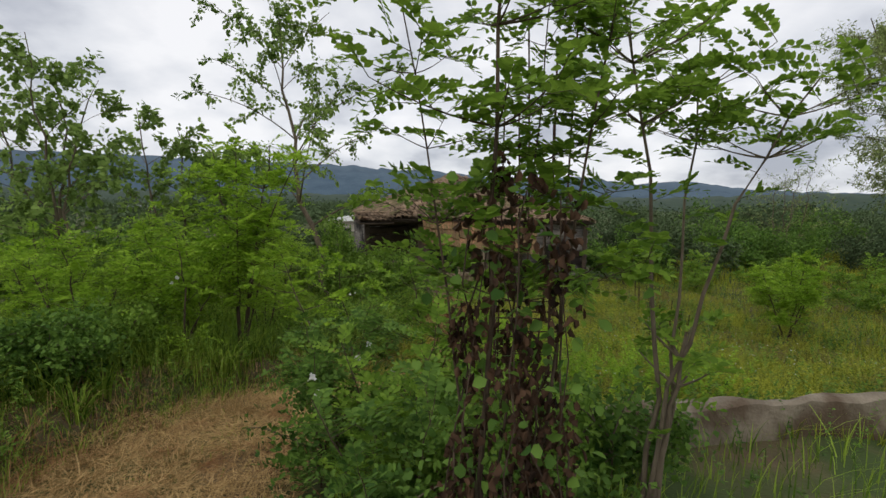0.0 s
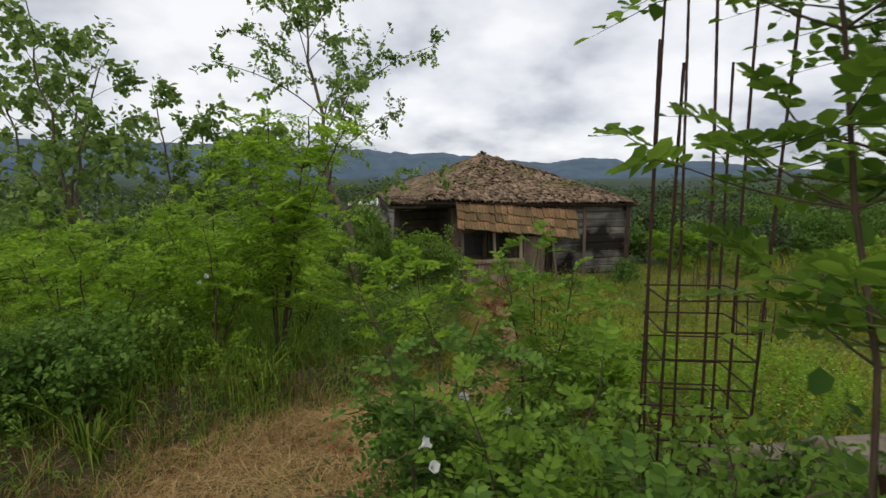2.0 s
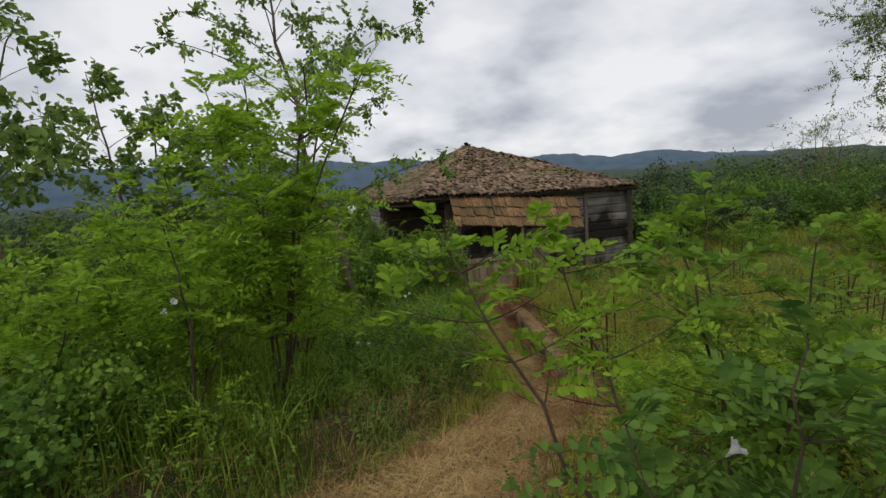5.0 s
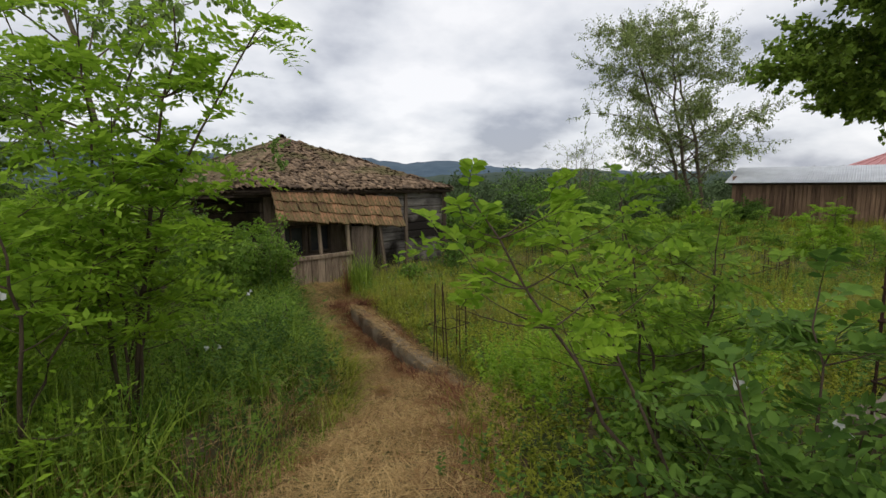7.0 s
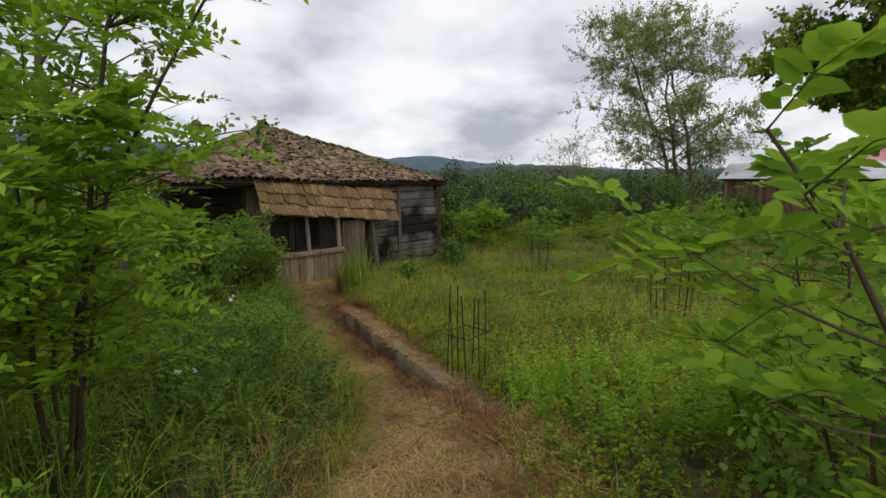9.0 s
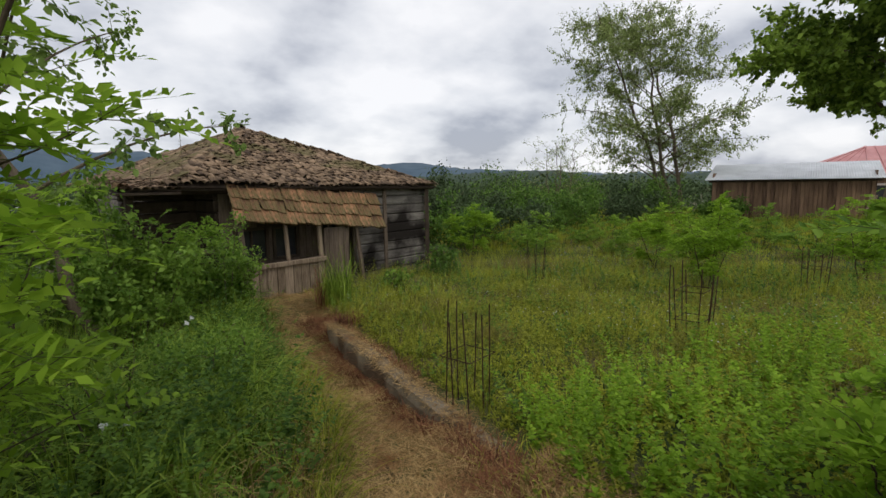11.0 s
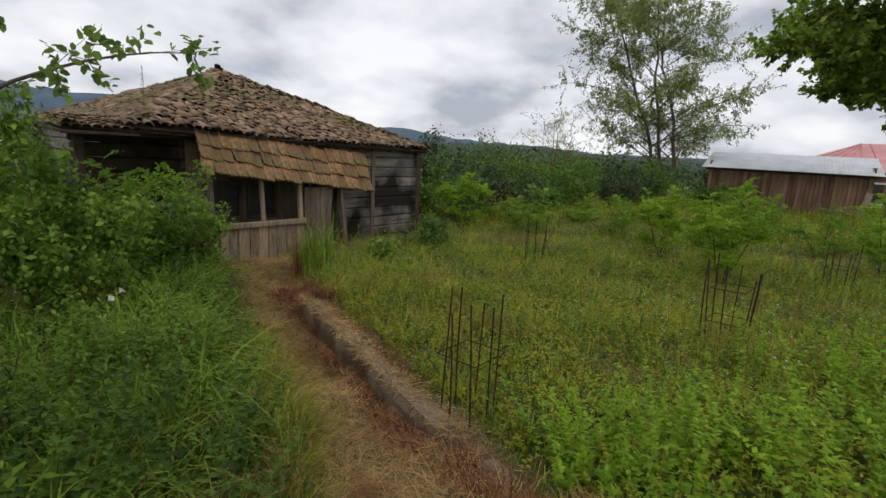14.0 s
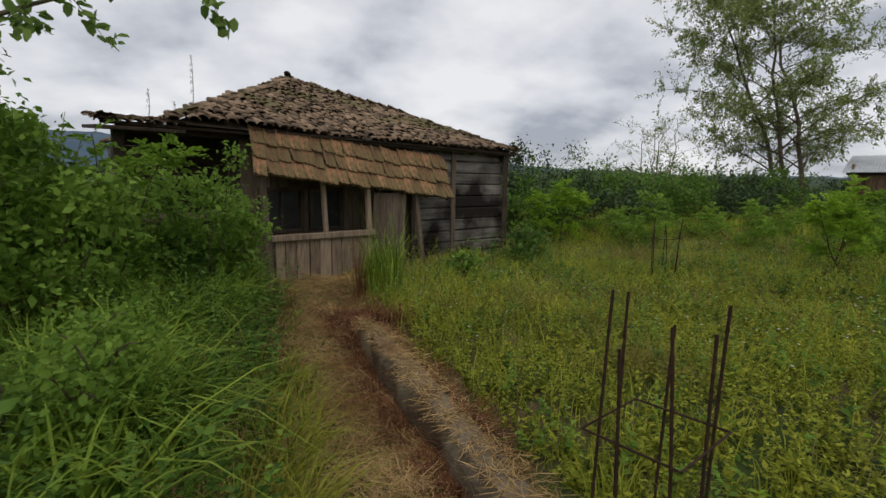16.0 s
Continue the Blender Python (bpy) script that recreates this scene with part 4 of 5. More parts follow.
sapling(6.9, 17.2, [((0.2, 0.0, 1.6), (0.05, 0, 0), 0.016), ((-0.6, 0.1, 1.3), (0, 0, 0), 0.014), ((0.9, 0.2, 1.3), (0, 0, 0), 0.014)], 320, 0.3, 0.06, "locust thicket beside the old house")
for x_, y_ in ((8.6, 16.2), (10.6, 15.0), (12.8, 14.2), (9.5, 18.2), (12.2, 17.4), (14.5, 12.4), (13.0, 10.4), (16.0, 14.6), (11.6, 12.6), (12.0, 8.4), (15.5, 17.5)):
    k_ = rng.uniform(0.55, 1.1)
    sapling(x_, y_, [((0.3, 0.0, 1.35 * k_), (0.05, 0, 0), 0.012), ((-1.0, 0.1, 0.9 * k_), (0, 0, 0), 0.012), ((1.1, 0.2, 0.95 * k_), (0, 0, 0), 0.012), ((0.1, -0.9, 0.75 * k_), (0, 0, 0), 0.012)], 150, 0.36, 0.075, "low feathery locust growth at the back of the field", low=0.12, oval=0.4, mat=M_locust_shaded)

# withered vines and hanging dead leaves on the first saplings
vine = thing("withered_vine", "withered brown vine with curled dead leaves hanging from the saplings", "vine", pose(0.32, 1.62, gz(0.32, 1.62)))
tv, P, PG = [], [], []
for k in range(19):
    a = rng.uniform(0, 6.28)
    r = rng.uniform(0.03, 0.42)
    x, y = r * np.cos(a), 0.6 * r * np.sin(a) - 0.02
    h = rng.uniform(0.6, 1.9)
    line = bend_line((x, y, -0.1), (x * 0.5 + rng.normal(0, 0.05), y * 0.5, h), rng.normal(0, 0.07, 3), 12) + rng.normal(0, 0.014, (12, 3))
    tv.append((line, np.full(12, rng.uniform(0.002, 0.0042))))
    for i in range(16):
        c = line[int(rng.integers(3, 12))] + rng.normal(0, 0.02, 3)
        P.extend(c + rng.normal(0, 1, (7, 3)) * np.array([0.018, 0.018, 0.04]))
    PG.extend(line[rng.integers(2, 12, 24)] + rng.normal(0, 0.09, (24, 3)))
v, q = tubes(tv, 5)
link("vine_stem", mesh_of("vine_stem", v, q, M_dark_bark, True), vine)["kind"] = "stuff"
P = np.array(P)
D = np.stack([rng.normal(0, 0.5, len(P)), rng.normal(0, 0.5, len(P)), -np.ones(len(P))], 1)
v, f = leaves(P, D, rng.normal(0, 1, (len(P), 3)), rng.uniform(0.018, 0.05, len(P)), rng.uniform(0.01, 0.024, len(P)), 0.9)
link("dead_leaves", mesh_of("dead_leaves", v, f, M_vine), vine)["kind"] = "stuff"
PG = np.array(PG)
v, f = leaves(PG, rng.normal(0, 0.8, (len(PG), 3)) - np.array([0, 0, 0.5]), rng.normal(0, 0.7, (len(PG), 3)) + np.array([0, -0.4, 0.6]), rng.uniform(0.03, 0.06, len(PG)), rng.uniform(0.025, 0.045, len(PG)), 0.2)
link("green_leaves", mesh_of("green_leaves", v, f, M_bush), vine, "fresh green leaves of the climbing vine")["kind"] = "stuff"


def grown_tree(name, base, height, spread, trunk_r, trunks, limbs, twigs, leaf_n, leaf_size, mat, label, lean=(0, 0, 0), first=0.3, droop=0.0, ratio=0.5, bark=None, cone=0.0, bow=0.04, curve=(0, 0, 0)):
    """Trunk, limbs and twigs; leaves in loose sprays along the twigs."""
    top = thing(name, label, "tree", pose(*base))
    tr, tw, ends = [], [], []
    for s in range(trunks):
        off = np.array([rng.normal(0, 0.12) * (trunks > 1), rng.normal(0, 0.12) * (trunks > 1), 0])
        a0 = s / trunks * 6.28 + 0.6
        tip = np.array([np.cos(a0), np.sin(a0), 0]) * spread * 0.35 * (trunks > 1) + np.array(lean) + np.array([0, 0, height * rng.uniform(0.86, 1.0)])
        line = bend_line(off - np.array([0, 0, 0.3]), tip, rng.normal(0, bow * height, 3) * np.array([1, 1, 0]) + np.array(curve), 14)
        line[1:-1] += rng.normal(0, 0.008 * height, (12, 3))
        tr.append((line, np.linspace(trunk_r, trunk_r * 0.15, 14)))
        for k in range(limbs):
            t = first + (1 - first) * (k + rng.uniform(0, 0.9)) / limbs
            p = line[min(13, int(t * 13))]
            a = k * 2.4 + rng.uniform(-0.4, 0.4)
            prof = np.sin(np.pi * min(0.92, (t - first) / (1 - first) * 0.62 + 0.28))
            r = spread * prof * rng.uniform(0.65, 1.1) * (1 - cone * (t - first))
            q_ = p + np.array([np.cos(a) * r, np.sin(a) * r, r * rng.uniform(0.25, 0.8) - droop * r])
            lb = bend_line(p, q_, (0, 0, 0.08 * r), 8)
            tr.append((lb, np.linspace(trunk_r * 0.36 * (1.2 - t), trunk_r * 0.06, 8)))
            for j in range(twigs):
                i = int(rng.integers(2, 8))
                u_ = lb[i]
                d = unit(rng.normal(0, 1, 3) + unit(lb[-1] - lb[0]) * 0.6 + np.array([0, 0, 0.3 - droop]))
                e = u_ + d * spread * rng.uniform(0.12, 0.32)
                tl = bend_line(u_, e, (0, 0, -droop * 0.1 * spread), 5)
                tw.append((tl, np.linspace(trunk_r * 0.06, trunk_r * 0.02, 5)))
                ends.append(tl)
    for ln in tr:
        v, q = tubes([ln], 7)
        nm = "trunk" if len(ln[0]) == 14 else "limb"
        link(nm, mesh_of(nm, v, q, bark or M_bark, True), top)
    v, q = tubes(tw, 3)
    link("twig", mesh_of("twig", v, q, bark or M_bark), top)["kind"] = "stuff"
    pick = rng.integers(0, len(ends), leaf_n)
    E = np.array(ends)[pick]
    t = rng.uniform(0.1, 1, leaf_n) * 3.99
    i = t.astype(int)
    fr = (t - i)[:, None]
    ar = np.arange(leaf_n)
    P = E[ar, i] * (1 - fr) + E[ar, i + 1] * fr + rng.normal(0, 0.35 * leaf_size, (leaf_n, 3))
    D = unit(E[:, 4] - E[:, 0]) * 0.5 + rng.normal(0, 0.6, (leaf_n, 3)) - np.array([0, 0, 0.35])
    U = rng.normal(0, 0.6, (leaf_n, 3)) + np.array([0, 0, 1.0])
    s = leaf_size * rng.uniform(0.6, 1.25, leaf_n)
    v, f = leaves(P, D, U, s, s * ratio, small=leaf_size > 0.15)
    link("crown", mesh_of("crown", v, f, mat), top)["kind"] = "stuff"
    return top


grown_tree("mulberry_tree", (-2.12, 11.0, gz(-2.12, 11.0)), 6.9, 2.5, 0.085, 1, 16, 13, 4800, 0.105, M_tree, "leaning tree with loose sprays of broad leaves behind the weeds", lean=(-1.5, 0.9, 0), first=0.34, ratio=0.62, bow=0.005, curve=(-0.35, 0.4, 0))
grown_tree("alder_sapling", (-5.7, 7.9, gz(-5.7, 7.9)), 4.8, 1.25, 0.04, 2, 13, 9, 3000, 0.1, M_tree, "slender young tree with rounded leaves", first=0.25, ratio=0.65)
grown_tree("alder_sapling", (-6.9, 8.6, gz(-6.9, 8.6)), 4.9, 1.3, 0.045, 2, 13, 9, 3000, 0.1, M_tree, "slender young tree with rounded leaves", first=0.25, ratio=0.65)
grown_tree("alder_sapling", (-5.7, 10.4, gz(-5.7, 10.4)), 4.7, 1.0, 0.045, 2, 12, 9, 2600, 0.11, M_tree, "slender young tree with rounded leaves", first=0.3, ratio=0.65)
grown_tree("alder_sapling", (-4.4, 10.6, gz(-4.4, 10.6)), 4.0, 1.1, 0.045, 2, 12, 9, 2800, 0.11, M_tree, "slender young tree with rounded leaves", first=0.3, ratio=0.65)
grown_tree("willow_tree", (28.4, 24.6, -2.0), 14.6, 5.4, 0.15, 3, 20, 26, 52000, 0.2, M_willow, "tall thin-crowned willow with silvery leaves at the field's end", first=0.22, ratio=0.34, droop=0.15, lean=(-2.3, 3.1, 0))
grown_tree("lime_tree", (21.6, 11.4, -1.75), 13.5, 4.1, 0.24, 1, 36, 34, 56000, 0.25, M_lime, "dense round-crowned broadleaf tree beside the shed", first=0.36, ratio=0.75)
grown_tree("thin_shrub_tree", (18.5, 25.5, -2.2), 5.6, 2.2, 0.05, 4, 9, 9, 2400, 0.1, M_willow, "thin bare-twigged shrub behind the field", first=0.3, ratio=0.35)


def shrub(name, x, y, rx, ry, h, n, size, mat, label, category="shrub", ratio=0.6, stems=14):
    z = gz(x, y)
    top = thing(name, label, category, pose(x, y, z))
    tw, ends = [], []
    for k in range(stems):
        a, r = rng.uniform(0, 6.28), np.sqrt(rng.uniform(0, 1))
        q_ = np.array([rx * r * np.cos(a), ry * r * np.sin(a), h * rng.uniform(0.55, 1.05) * (1 - 0.45 * r * r)])
        ln = bend_line((q_[0] * 0.3, q_[1] * 0.3, -0.05), q_, (0, 0, 0.1 * h), 7)
        tw.append((ln, np.linspace(0.012, 0.003, 7)))
        ends.append(ln)
        for j in range(4):
            p = ln[int(rng.integers(2, 7))]
            e = p + rand_dirs(1, -0.2, 0.9)[0] * rng.uniform(0.15, 0.4) * max(rx, 0.5)
            l2 = bend_line(p, e, (0, 0, 0.03), 7)
            tw.append((l2, np.linspace(0.006, 0.002, 7)))
            ends.append(l2)
    v, q = tubes(tw, 3)
    link("stem", mesh_of("stem", v, q, M_bark), top)["kind"] = "stuff"
    pick = rng.integers(0, len(ends), n)
    E = np.array(ends)[pick]
    t = rng.uniform(0.25, 1, n) * 5.99
    i = t.astype(int)
    P = E[np.arange(n), i] + rng.normal(0, 0.07, (n, 3)) * max(1, rx)
    D = rng.normal(0, 0.8, (n, 3)) - np.array([0, 0, 0.25])
    U = rng.normal(0, 0.55, (n, 3)) + np.array([0, 0, 1.0])
    s = size * rng.uniform(0.55, 1.3, n)
    v, f = leaves(P, D, U, s, s * ratio, small=size > 0.05)
    link("foliage", mesh_of("foliage", v, f, mat), top)["kind"] = "stuff"
    return top


BANK = "shrubs on the bank"
shrub("bramble_bush", -2.0, 11.2, 1.0, 0.9, 2.0, 6400, 0.078, M_herb, "leafy dark green bush beside the old house")
shrub("bramble_bush", -0.8, 12.5, 0.8, 0.6, 1.45, 4600, 0.075, M_herb, "leafy dark green bush beside the old house")
shrub("bramble_bush", -3.3, 12.6, 1.3, 1.0, 1.7, 4200, 0.085, M_herb, "leafy dark green bush beside the old house")
shrub("bramble_bush", -2.5, 13.3, 0.9, 0.8, 2.45, 4400, 0.085, M_herb, "leafy green bush reaching the eaves of the old house")
shrub("bindweed_mound", -3.3, 4.3, 0.7, 0.6, 0.75, 6500, 0.042, M_bush, "dark mound of bindweed leaves over tall weeds", ratio=0.8)
shrub("bindweed_mound", -3.4, 5.2, 0.8, 0.7, 0.85, 6500, 0.042, M_herb, "dark mound of bindweed leaves over tall weeds", ratio=0.8)
shrub("bramble_bush", -1.35, 9.1, 0.5, 0.6, 0.7, 4600, 0.036, M_herb, "low bramble hanging over the path's bank")
shrub("bramble_bush", -2.0, 8.0, 0.5, 0.5, 0.6, 2400, 0.036, M_herb, "low bramble hanging over the path's bank")
shrub("weed_clump", 0.0, 2.0, 0.9, 0.55, 0.6, 3000, 0.04, M_bush, "tangle of broad-leaved weeds below the saplings")
shrub("weed_clump", 0.5, 1.95, 0.65, 0.4, 0.8, 2400, 0.045, M_bush, "tangle of broad-leaved weeds below the saplings")
shrub("weed_clump", 0.5, 2.65, 0.6, 0.4, 0.9, 3600, 0.045, M_herb, "tangle of broad-leaved weeds below the saplings")
shrub("weed_clump", 1.2, 2.9, 0.9, 0.4, 0.72, 4500, 0.06, M_bush, "tangle of broad-leaved weeds at the concrete wall")
shrub("weed_clump", -0.3, 3.3, 0.7, 0.45, 0.7, 3000, 0.045, M_bush, "tangle of broad-leaved weeds below the locust shoots")
shrub("weed_clump", 0.4, 4.2, 0.7, 0.6, 0.6, 3000, 0.05, M_herb, "tangle of broad-leaved weeds below the locust shoots")
shrub("weed_clump", 4.4, 14.7, 0.5, 0.35, 0.75, 900, 0.09, M_bush, "nettles against the log wall")
shrub("weed_clump", 2.7, 13.6, 0.35, 0.3, 0.5, 500, 0.09, M_herb, "nettles beside the doorway")
for k, (x, y, r, h) in enumerate(((7.5, 19.5, 1.8, 1.9), (10.5, 20.5, 2.2, 2.0), (13.6, 21.5, 2.3, 2.2), (16.5, 22.5, 2.4, 2.2), (20, 22.5, 2.3, 2.1), (23.5, 23.5, 2.4, 2.4), (25.5, 20.0, 1.4, 1.4), (9, 24, 2.6, 3.0), (15, 26, 2.8, 3.0), (22, 28, 3, 3.2), (31.5, 22.5, 2.4, 2.6), (-7.5, 14, 2.4, 2.0), (-10, 11, 2.4, 2.2), (-5.5, 17, 2.4, 1.6))):
    shrub("thicket_bush", x, y, r, r * 0.8, h, 5200, 0.14, (M_bush, M_woods, M_bush)[k % 3], "dense green thicket at the field's edge", stems=20)


# ---------------------------------------------------------------- grass, weeds, straw
def scatter(n, x0, x1, y0, y1, keep):
    x, y = rng.uniform(x0, x1, n), rng.uniform(y0, y1, n)
    k = keep(x, y)
    return x[k], y[k]


def side_of_path(x, y):
    return x - np.interp(y, PATH_Y, PATH_X)


def in_house(x, y):
    c, s = np.cos(np.radians(HROT)), np.sin(np.radians(HROT))
    u, v = (x - HX) * c + (y - HY) * s, -(x - HX) * s + (y - HY) * c
    return (u > -1.9) & (u < 6.15) & (v > -0.85) & (v < 8.2)


def patchy(x, y, s=1.0):
    return 0.5 + 0.25 * np.sin(1.3 * s * x + 0.7 * s * y) + 0.25 * np.sin(0.9 * s * y - 1.7 * s * x + 1.3)


def near_camera(x, y):
    lx, ly = np.interp(y, [0, 1, 2, 2.6, 3.6, 4.9, 7], [0.1, -0.5, -1.1, -1.9, -1.85, -1.6, -0.5]), y
    return (np.abs(x - lx) < 0.55) & (y < 7.4)


def grass(name, x, y, h, w, lean, droop, mat, label, segs=3):
    P = on_land(x, y) - np.array([0, 0, 0.02])
    n = len(x)
    a = rng.uniform(0, 2 * np.pi, n)
    ln = np.stack([np.cos(a), np.sin(a), np.zeros(n)], 1) * (np.abs(rng.normal(0, 1, n)) * lean)[:, None]
    v, f = blades(P, h, w, ln, droop, segs)
    return tagged(link(name, mesh_of(name, v, f, mat)), label, "grass", kind="stuff")


# tall grass on the bank
x, y = scatter(72000, -9, 0.6, 1.5, 14.5, lambda x, y: (side_of_path(x, y) < -path_half(y) - 0.05) & ~in_house(x, y) & ~near_camera(x, y) & (rng.uniform(0, 1, len(x)) < np.clip(1.25 - 0.12 * np.abs(x + 2), 0.25, 1)) & (patchy(x, y, 1.9) + rng.normal(0, 0.12, len(x)) > 0.38) & ((y < 6.0) | (side_of_path(x, y) < -path_half(y) - 2.0) | (rng.uniform(0, 1, len(x)) < 0.1)))
d = -side_of_path(x, y) - path_half(y)
grass("tall_grass", x, y, (0.28 + 0.5 * smooth(0, 0.9, d) * (0.5 + patchy(x, y))) * rng.uniform(0.5, 1.2, len(x)), rng.uniform(0.006, 0.013, len(x)), 0.45, 0.25, M_grass, "tall lush green grass on the bank", 2)
# field of weeds and grass
x, y = scatter(70000, -0.6, 16, 3.9, 19, lambda x, y: (side_of_path(x, y) > path_half(y) + 0.12) & ~in_house(x, y) & ~((x < WALL_X + 0.16) & (y > WALL_Y0) & (y < WALL_Y1)) & (rng.uniform(0, 1, len(x)) < np.clip(1.15 - 0.05 * x - 0.02 * (y - 6), 0.3, 1)))
hh = (0.16 + 0.22 * patchy(x, y, 0.8)) * rng.uniform(0.5, 1.35, len(x))
grass("field_grass", x, y, hh, rng.uniform(0.005, 0.011, len(x)) * (1 + 0.05 * x), 0.75, 0.3, M_field, "yellow-green grass of the overgrown field", 2)
x, y = scatter(26000, 8, 34, 8, 34, lambda x, y: ~in_house(x, y) & ((x > 15) | (y > 18)))
grass("field_grass", x, y, rng.uniform(0.25, 0.7, len(x)), rng.uniform(0.02, 0.045, len(x)), 0.4, 0.2, M_field, "yellow-green grass at the far end of the field", 2)
x, y = scatter(12000, -22, -6, 3, 30, lambda x, y: ~in_house(x, y))
grass("far_grass", x, y, rng.uniform(0.3, 0.8, len(x)), rng.uniform(0.015, 0.03, len(x)), 0.4, 0.2, M_grass, "rough green meadow beyond the bank", 2)
x, y = scatter(16000, -0.9, 5.0, 1.2, 4.0, lambda x, y: ~near_camera(x, y) & (x > np.interp(y, [0, 1, 4], [0.5, 0.2, -0.9])) & ((x < 1.3) | (rng.uniform(0, 1, len(x)) < 0.12)))
grass("tall_grass", x, y, rng.uniform(0.15, 0.5, len(x)), rng.uniform(0.006, 0.012, len(x)), 0.45, 0.25, M_grass, "green grass below the saplings")


def fringe(x, y):
    d = -side_of_path(x, y) - path_half(y)
    return (d > -0.12) & (d < 0.85) & ~in_house(x, y)


x, y = scatter(52000, -4.5, 1.0, 0, 14, lambda x, y: fringe(x, y) & (patchy(x, y, 3.1) > 0.3))
grass("edge_grass", x, y, rng.uniform(0.08, 0.34, len(x)), rng.uniform(0.005, 0.01, len(x)), 0.8, 0.35, M_grass, "short green grass along the edge of the straw", 2)
x, y = scatter(34000, -4.5, 1.0, 0, 14, lambda x, y: fringe(x, y) & (patchy(x, y, 3.1) < 0.62))
grass("edge_hay", x, y, rng.uniform(0.1, 0.36, len(x)), rng.uniform(0.004, 0.008, len(x)), 1.1, 0.5, M_straw, "dry yellow grass leaning over the edge of the path", 2)
x, y = scatter(9000, -4.5, 1.0, 0, 14, lambda x, y: fringe(x, y) & (patchy(x, y, 2.3) > 0.5))
grass("edge_bracken", x, y, rng.uniform(0.1, 0.3, len(x)), rng.uniform(0.006, 0.012, len(x)), 1.2, 0.6, M_deadleaf, "withered red-brown stalks along the edge of the path", 2)


def clumps(name, cx, cy, per, length, width, spread, mat, label, arch=0.75):
    """Tussocks: blades that rise from a common foot and arch outwards."""
    n = len(cx) * per
    a = rng.uniform(0, 6.28, n)
    r = np.sqrt(rng.uniform(0, 1, n)) * spread
    x, y = np.repeat(cx, per) + r * np.cos(a), np.repeat(cy, per) + r * np.sin(a)
    h = np.repeat(np.broadcast_to(length, len(cx)) * rng.uniform(0.75, 1.15, len(cx)), per) * rng.uniform(0.45, 1.1, n)
    ln = np.stack([np.cos(a), np.sin(a), np.zeros(n)], 1) * (arch * rng.uniform(0.15, 1.0, n))[:, None] + rng.normal(0, 0.1, (n, 3)) * np.array([1, 1, 0])
    v, f = blades(on_land(x, y) - np.array([0, 0, 0.03]), h, rng.uniform(0.7, 1.3, n) * width, ln, rng.uniform(0.3, 0.95, n), 4)
    return tagged(link(name, mesh_of(name, v, f, mat)), label, "grass", kind="stuff")


x, y = scatter(330, -4.5, 0.2, 2.6, 14, lambda x, y: (side_of_path(x, y) < -path_half(y) - 0.4) & (side_of_path(x, y) > -path_half(y) - 2.1) & ~in_house(x, y) & ~near_camera(x, y))
clumps("grass_tussocks", x, y, 52, np.where((y > 6.5) & (y < 8.6), 0.6, 0.85), 0.017, 0.09, M_grass, "arching bright green grass tussocks beside the path")
x, y = scatter(340, -2.2, 0.1, 7.4, 13.2, lambda x, y: (side_of_path(x, y) < -path_half(y) - 0.45) & (side_of_path(x, y) > -path_half(y) - 1.3) & ~in_house(x, y) & (patchy(x, y, 2.6) > 0.35))
clumps("grass_tussocks", x, y, 46, np.where(y < 8.6, 0.55, 0.85), 0.019, 0.1, M_grass, "tall arching grass tussocks on the bank by the path", 1.05)
x, y = scatter(420, -4.0, 1.1, 2.8, 13.5, lambda x, y: (side_of_path(x, y) < -path_half(y) + 0.12) & (side_of_path(x, y) > -path_half(y) - 0.45) & ~near_camera(x, y))
clumps("dry_tussocks", x, y, 40, 0.34, 0.006, 0.1, M_straw, "pale dry grass drooping over the path's edge", 1.1)
x, y = scatter(520, -2.0, 0.4, 6.8, 11.5, lambda x, y: (side_of_path(x, y) < -path_half(y) + 0.16) & (side_of_path(x, y) > -path_half(y) - 0.25))
clumps("dry_tussocks", x, y, 34, 0.5, 0.009, 0.12, M_field, "long yellowing grass hanging over the path's bank", 1.15)
x, y = scatter(420, 0.1, 1.1, 6.4, 12.8, lambda x, y: (np.abs(x - WALL_X + 0.16) < 0.1) | ((y < 7.3) & (side_of_path(x, y) > path_half(y) + 0.1) & (side_of_path(x, y) < path_half(y) + 0.45)) | ((y > 11.5) & (np.abs(x - 0.85) < 0.25)))
clumps("dead_fern", x, y, 46, 0.3, 0.008, 0.1, M_deadleaf, "red-brown withered fern against the footing wall", 1.2)
x, y = scatter(110, WALL_X - 0.13, WALL_X + 0.08, 9.0, 12.2, lambda x, y: x > 0)
clumps("dead_fern", x, y, 40, 0.26, 0.008, 0.1, M_deadleaf, "red-brown withered fern lying on the footing wall", 1.4)
clumps("tall_reed_grass", np.array([1.22, 1.3, 1.15, 1.38]), np.array([13.3, 13.45, 13.55, 13.2]), 90, 1.7, 0.011, 0.1, M_grass, "tall grass tuft before the doorway", 0.35)
clumps("dead_stalks", np.array([0.98, 1.04, 0.93]), np.array([13.5, 13.6, 13.4]), 24, 1.6, 0.008, 0.1, M_deadleaf, "brown dead stalks before the parapet", 0.12)
x, y = scatter(620, 0.9, 11, 4.4, 15, lambda x, y: (side_of_path(x, y) > path_half(y) + 0.4) & (x > WALL_X + 0.3) & ~in_house(x, y))
clumps("field_tussocks", x, y, 40, 0.42, 0.008, 0.12, M_field, "tufts of taller grass in the field", 0.6)
x, y = scatter(620, 0.9, 13, 4.4, 16, lambda x, y: (side_of_path(x, y) > path_half(y) + 0.4) & (x > WALL_X + 0.3) & ~in_house(x, y) & (patchy(x, y, 1.1) > 0.42))
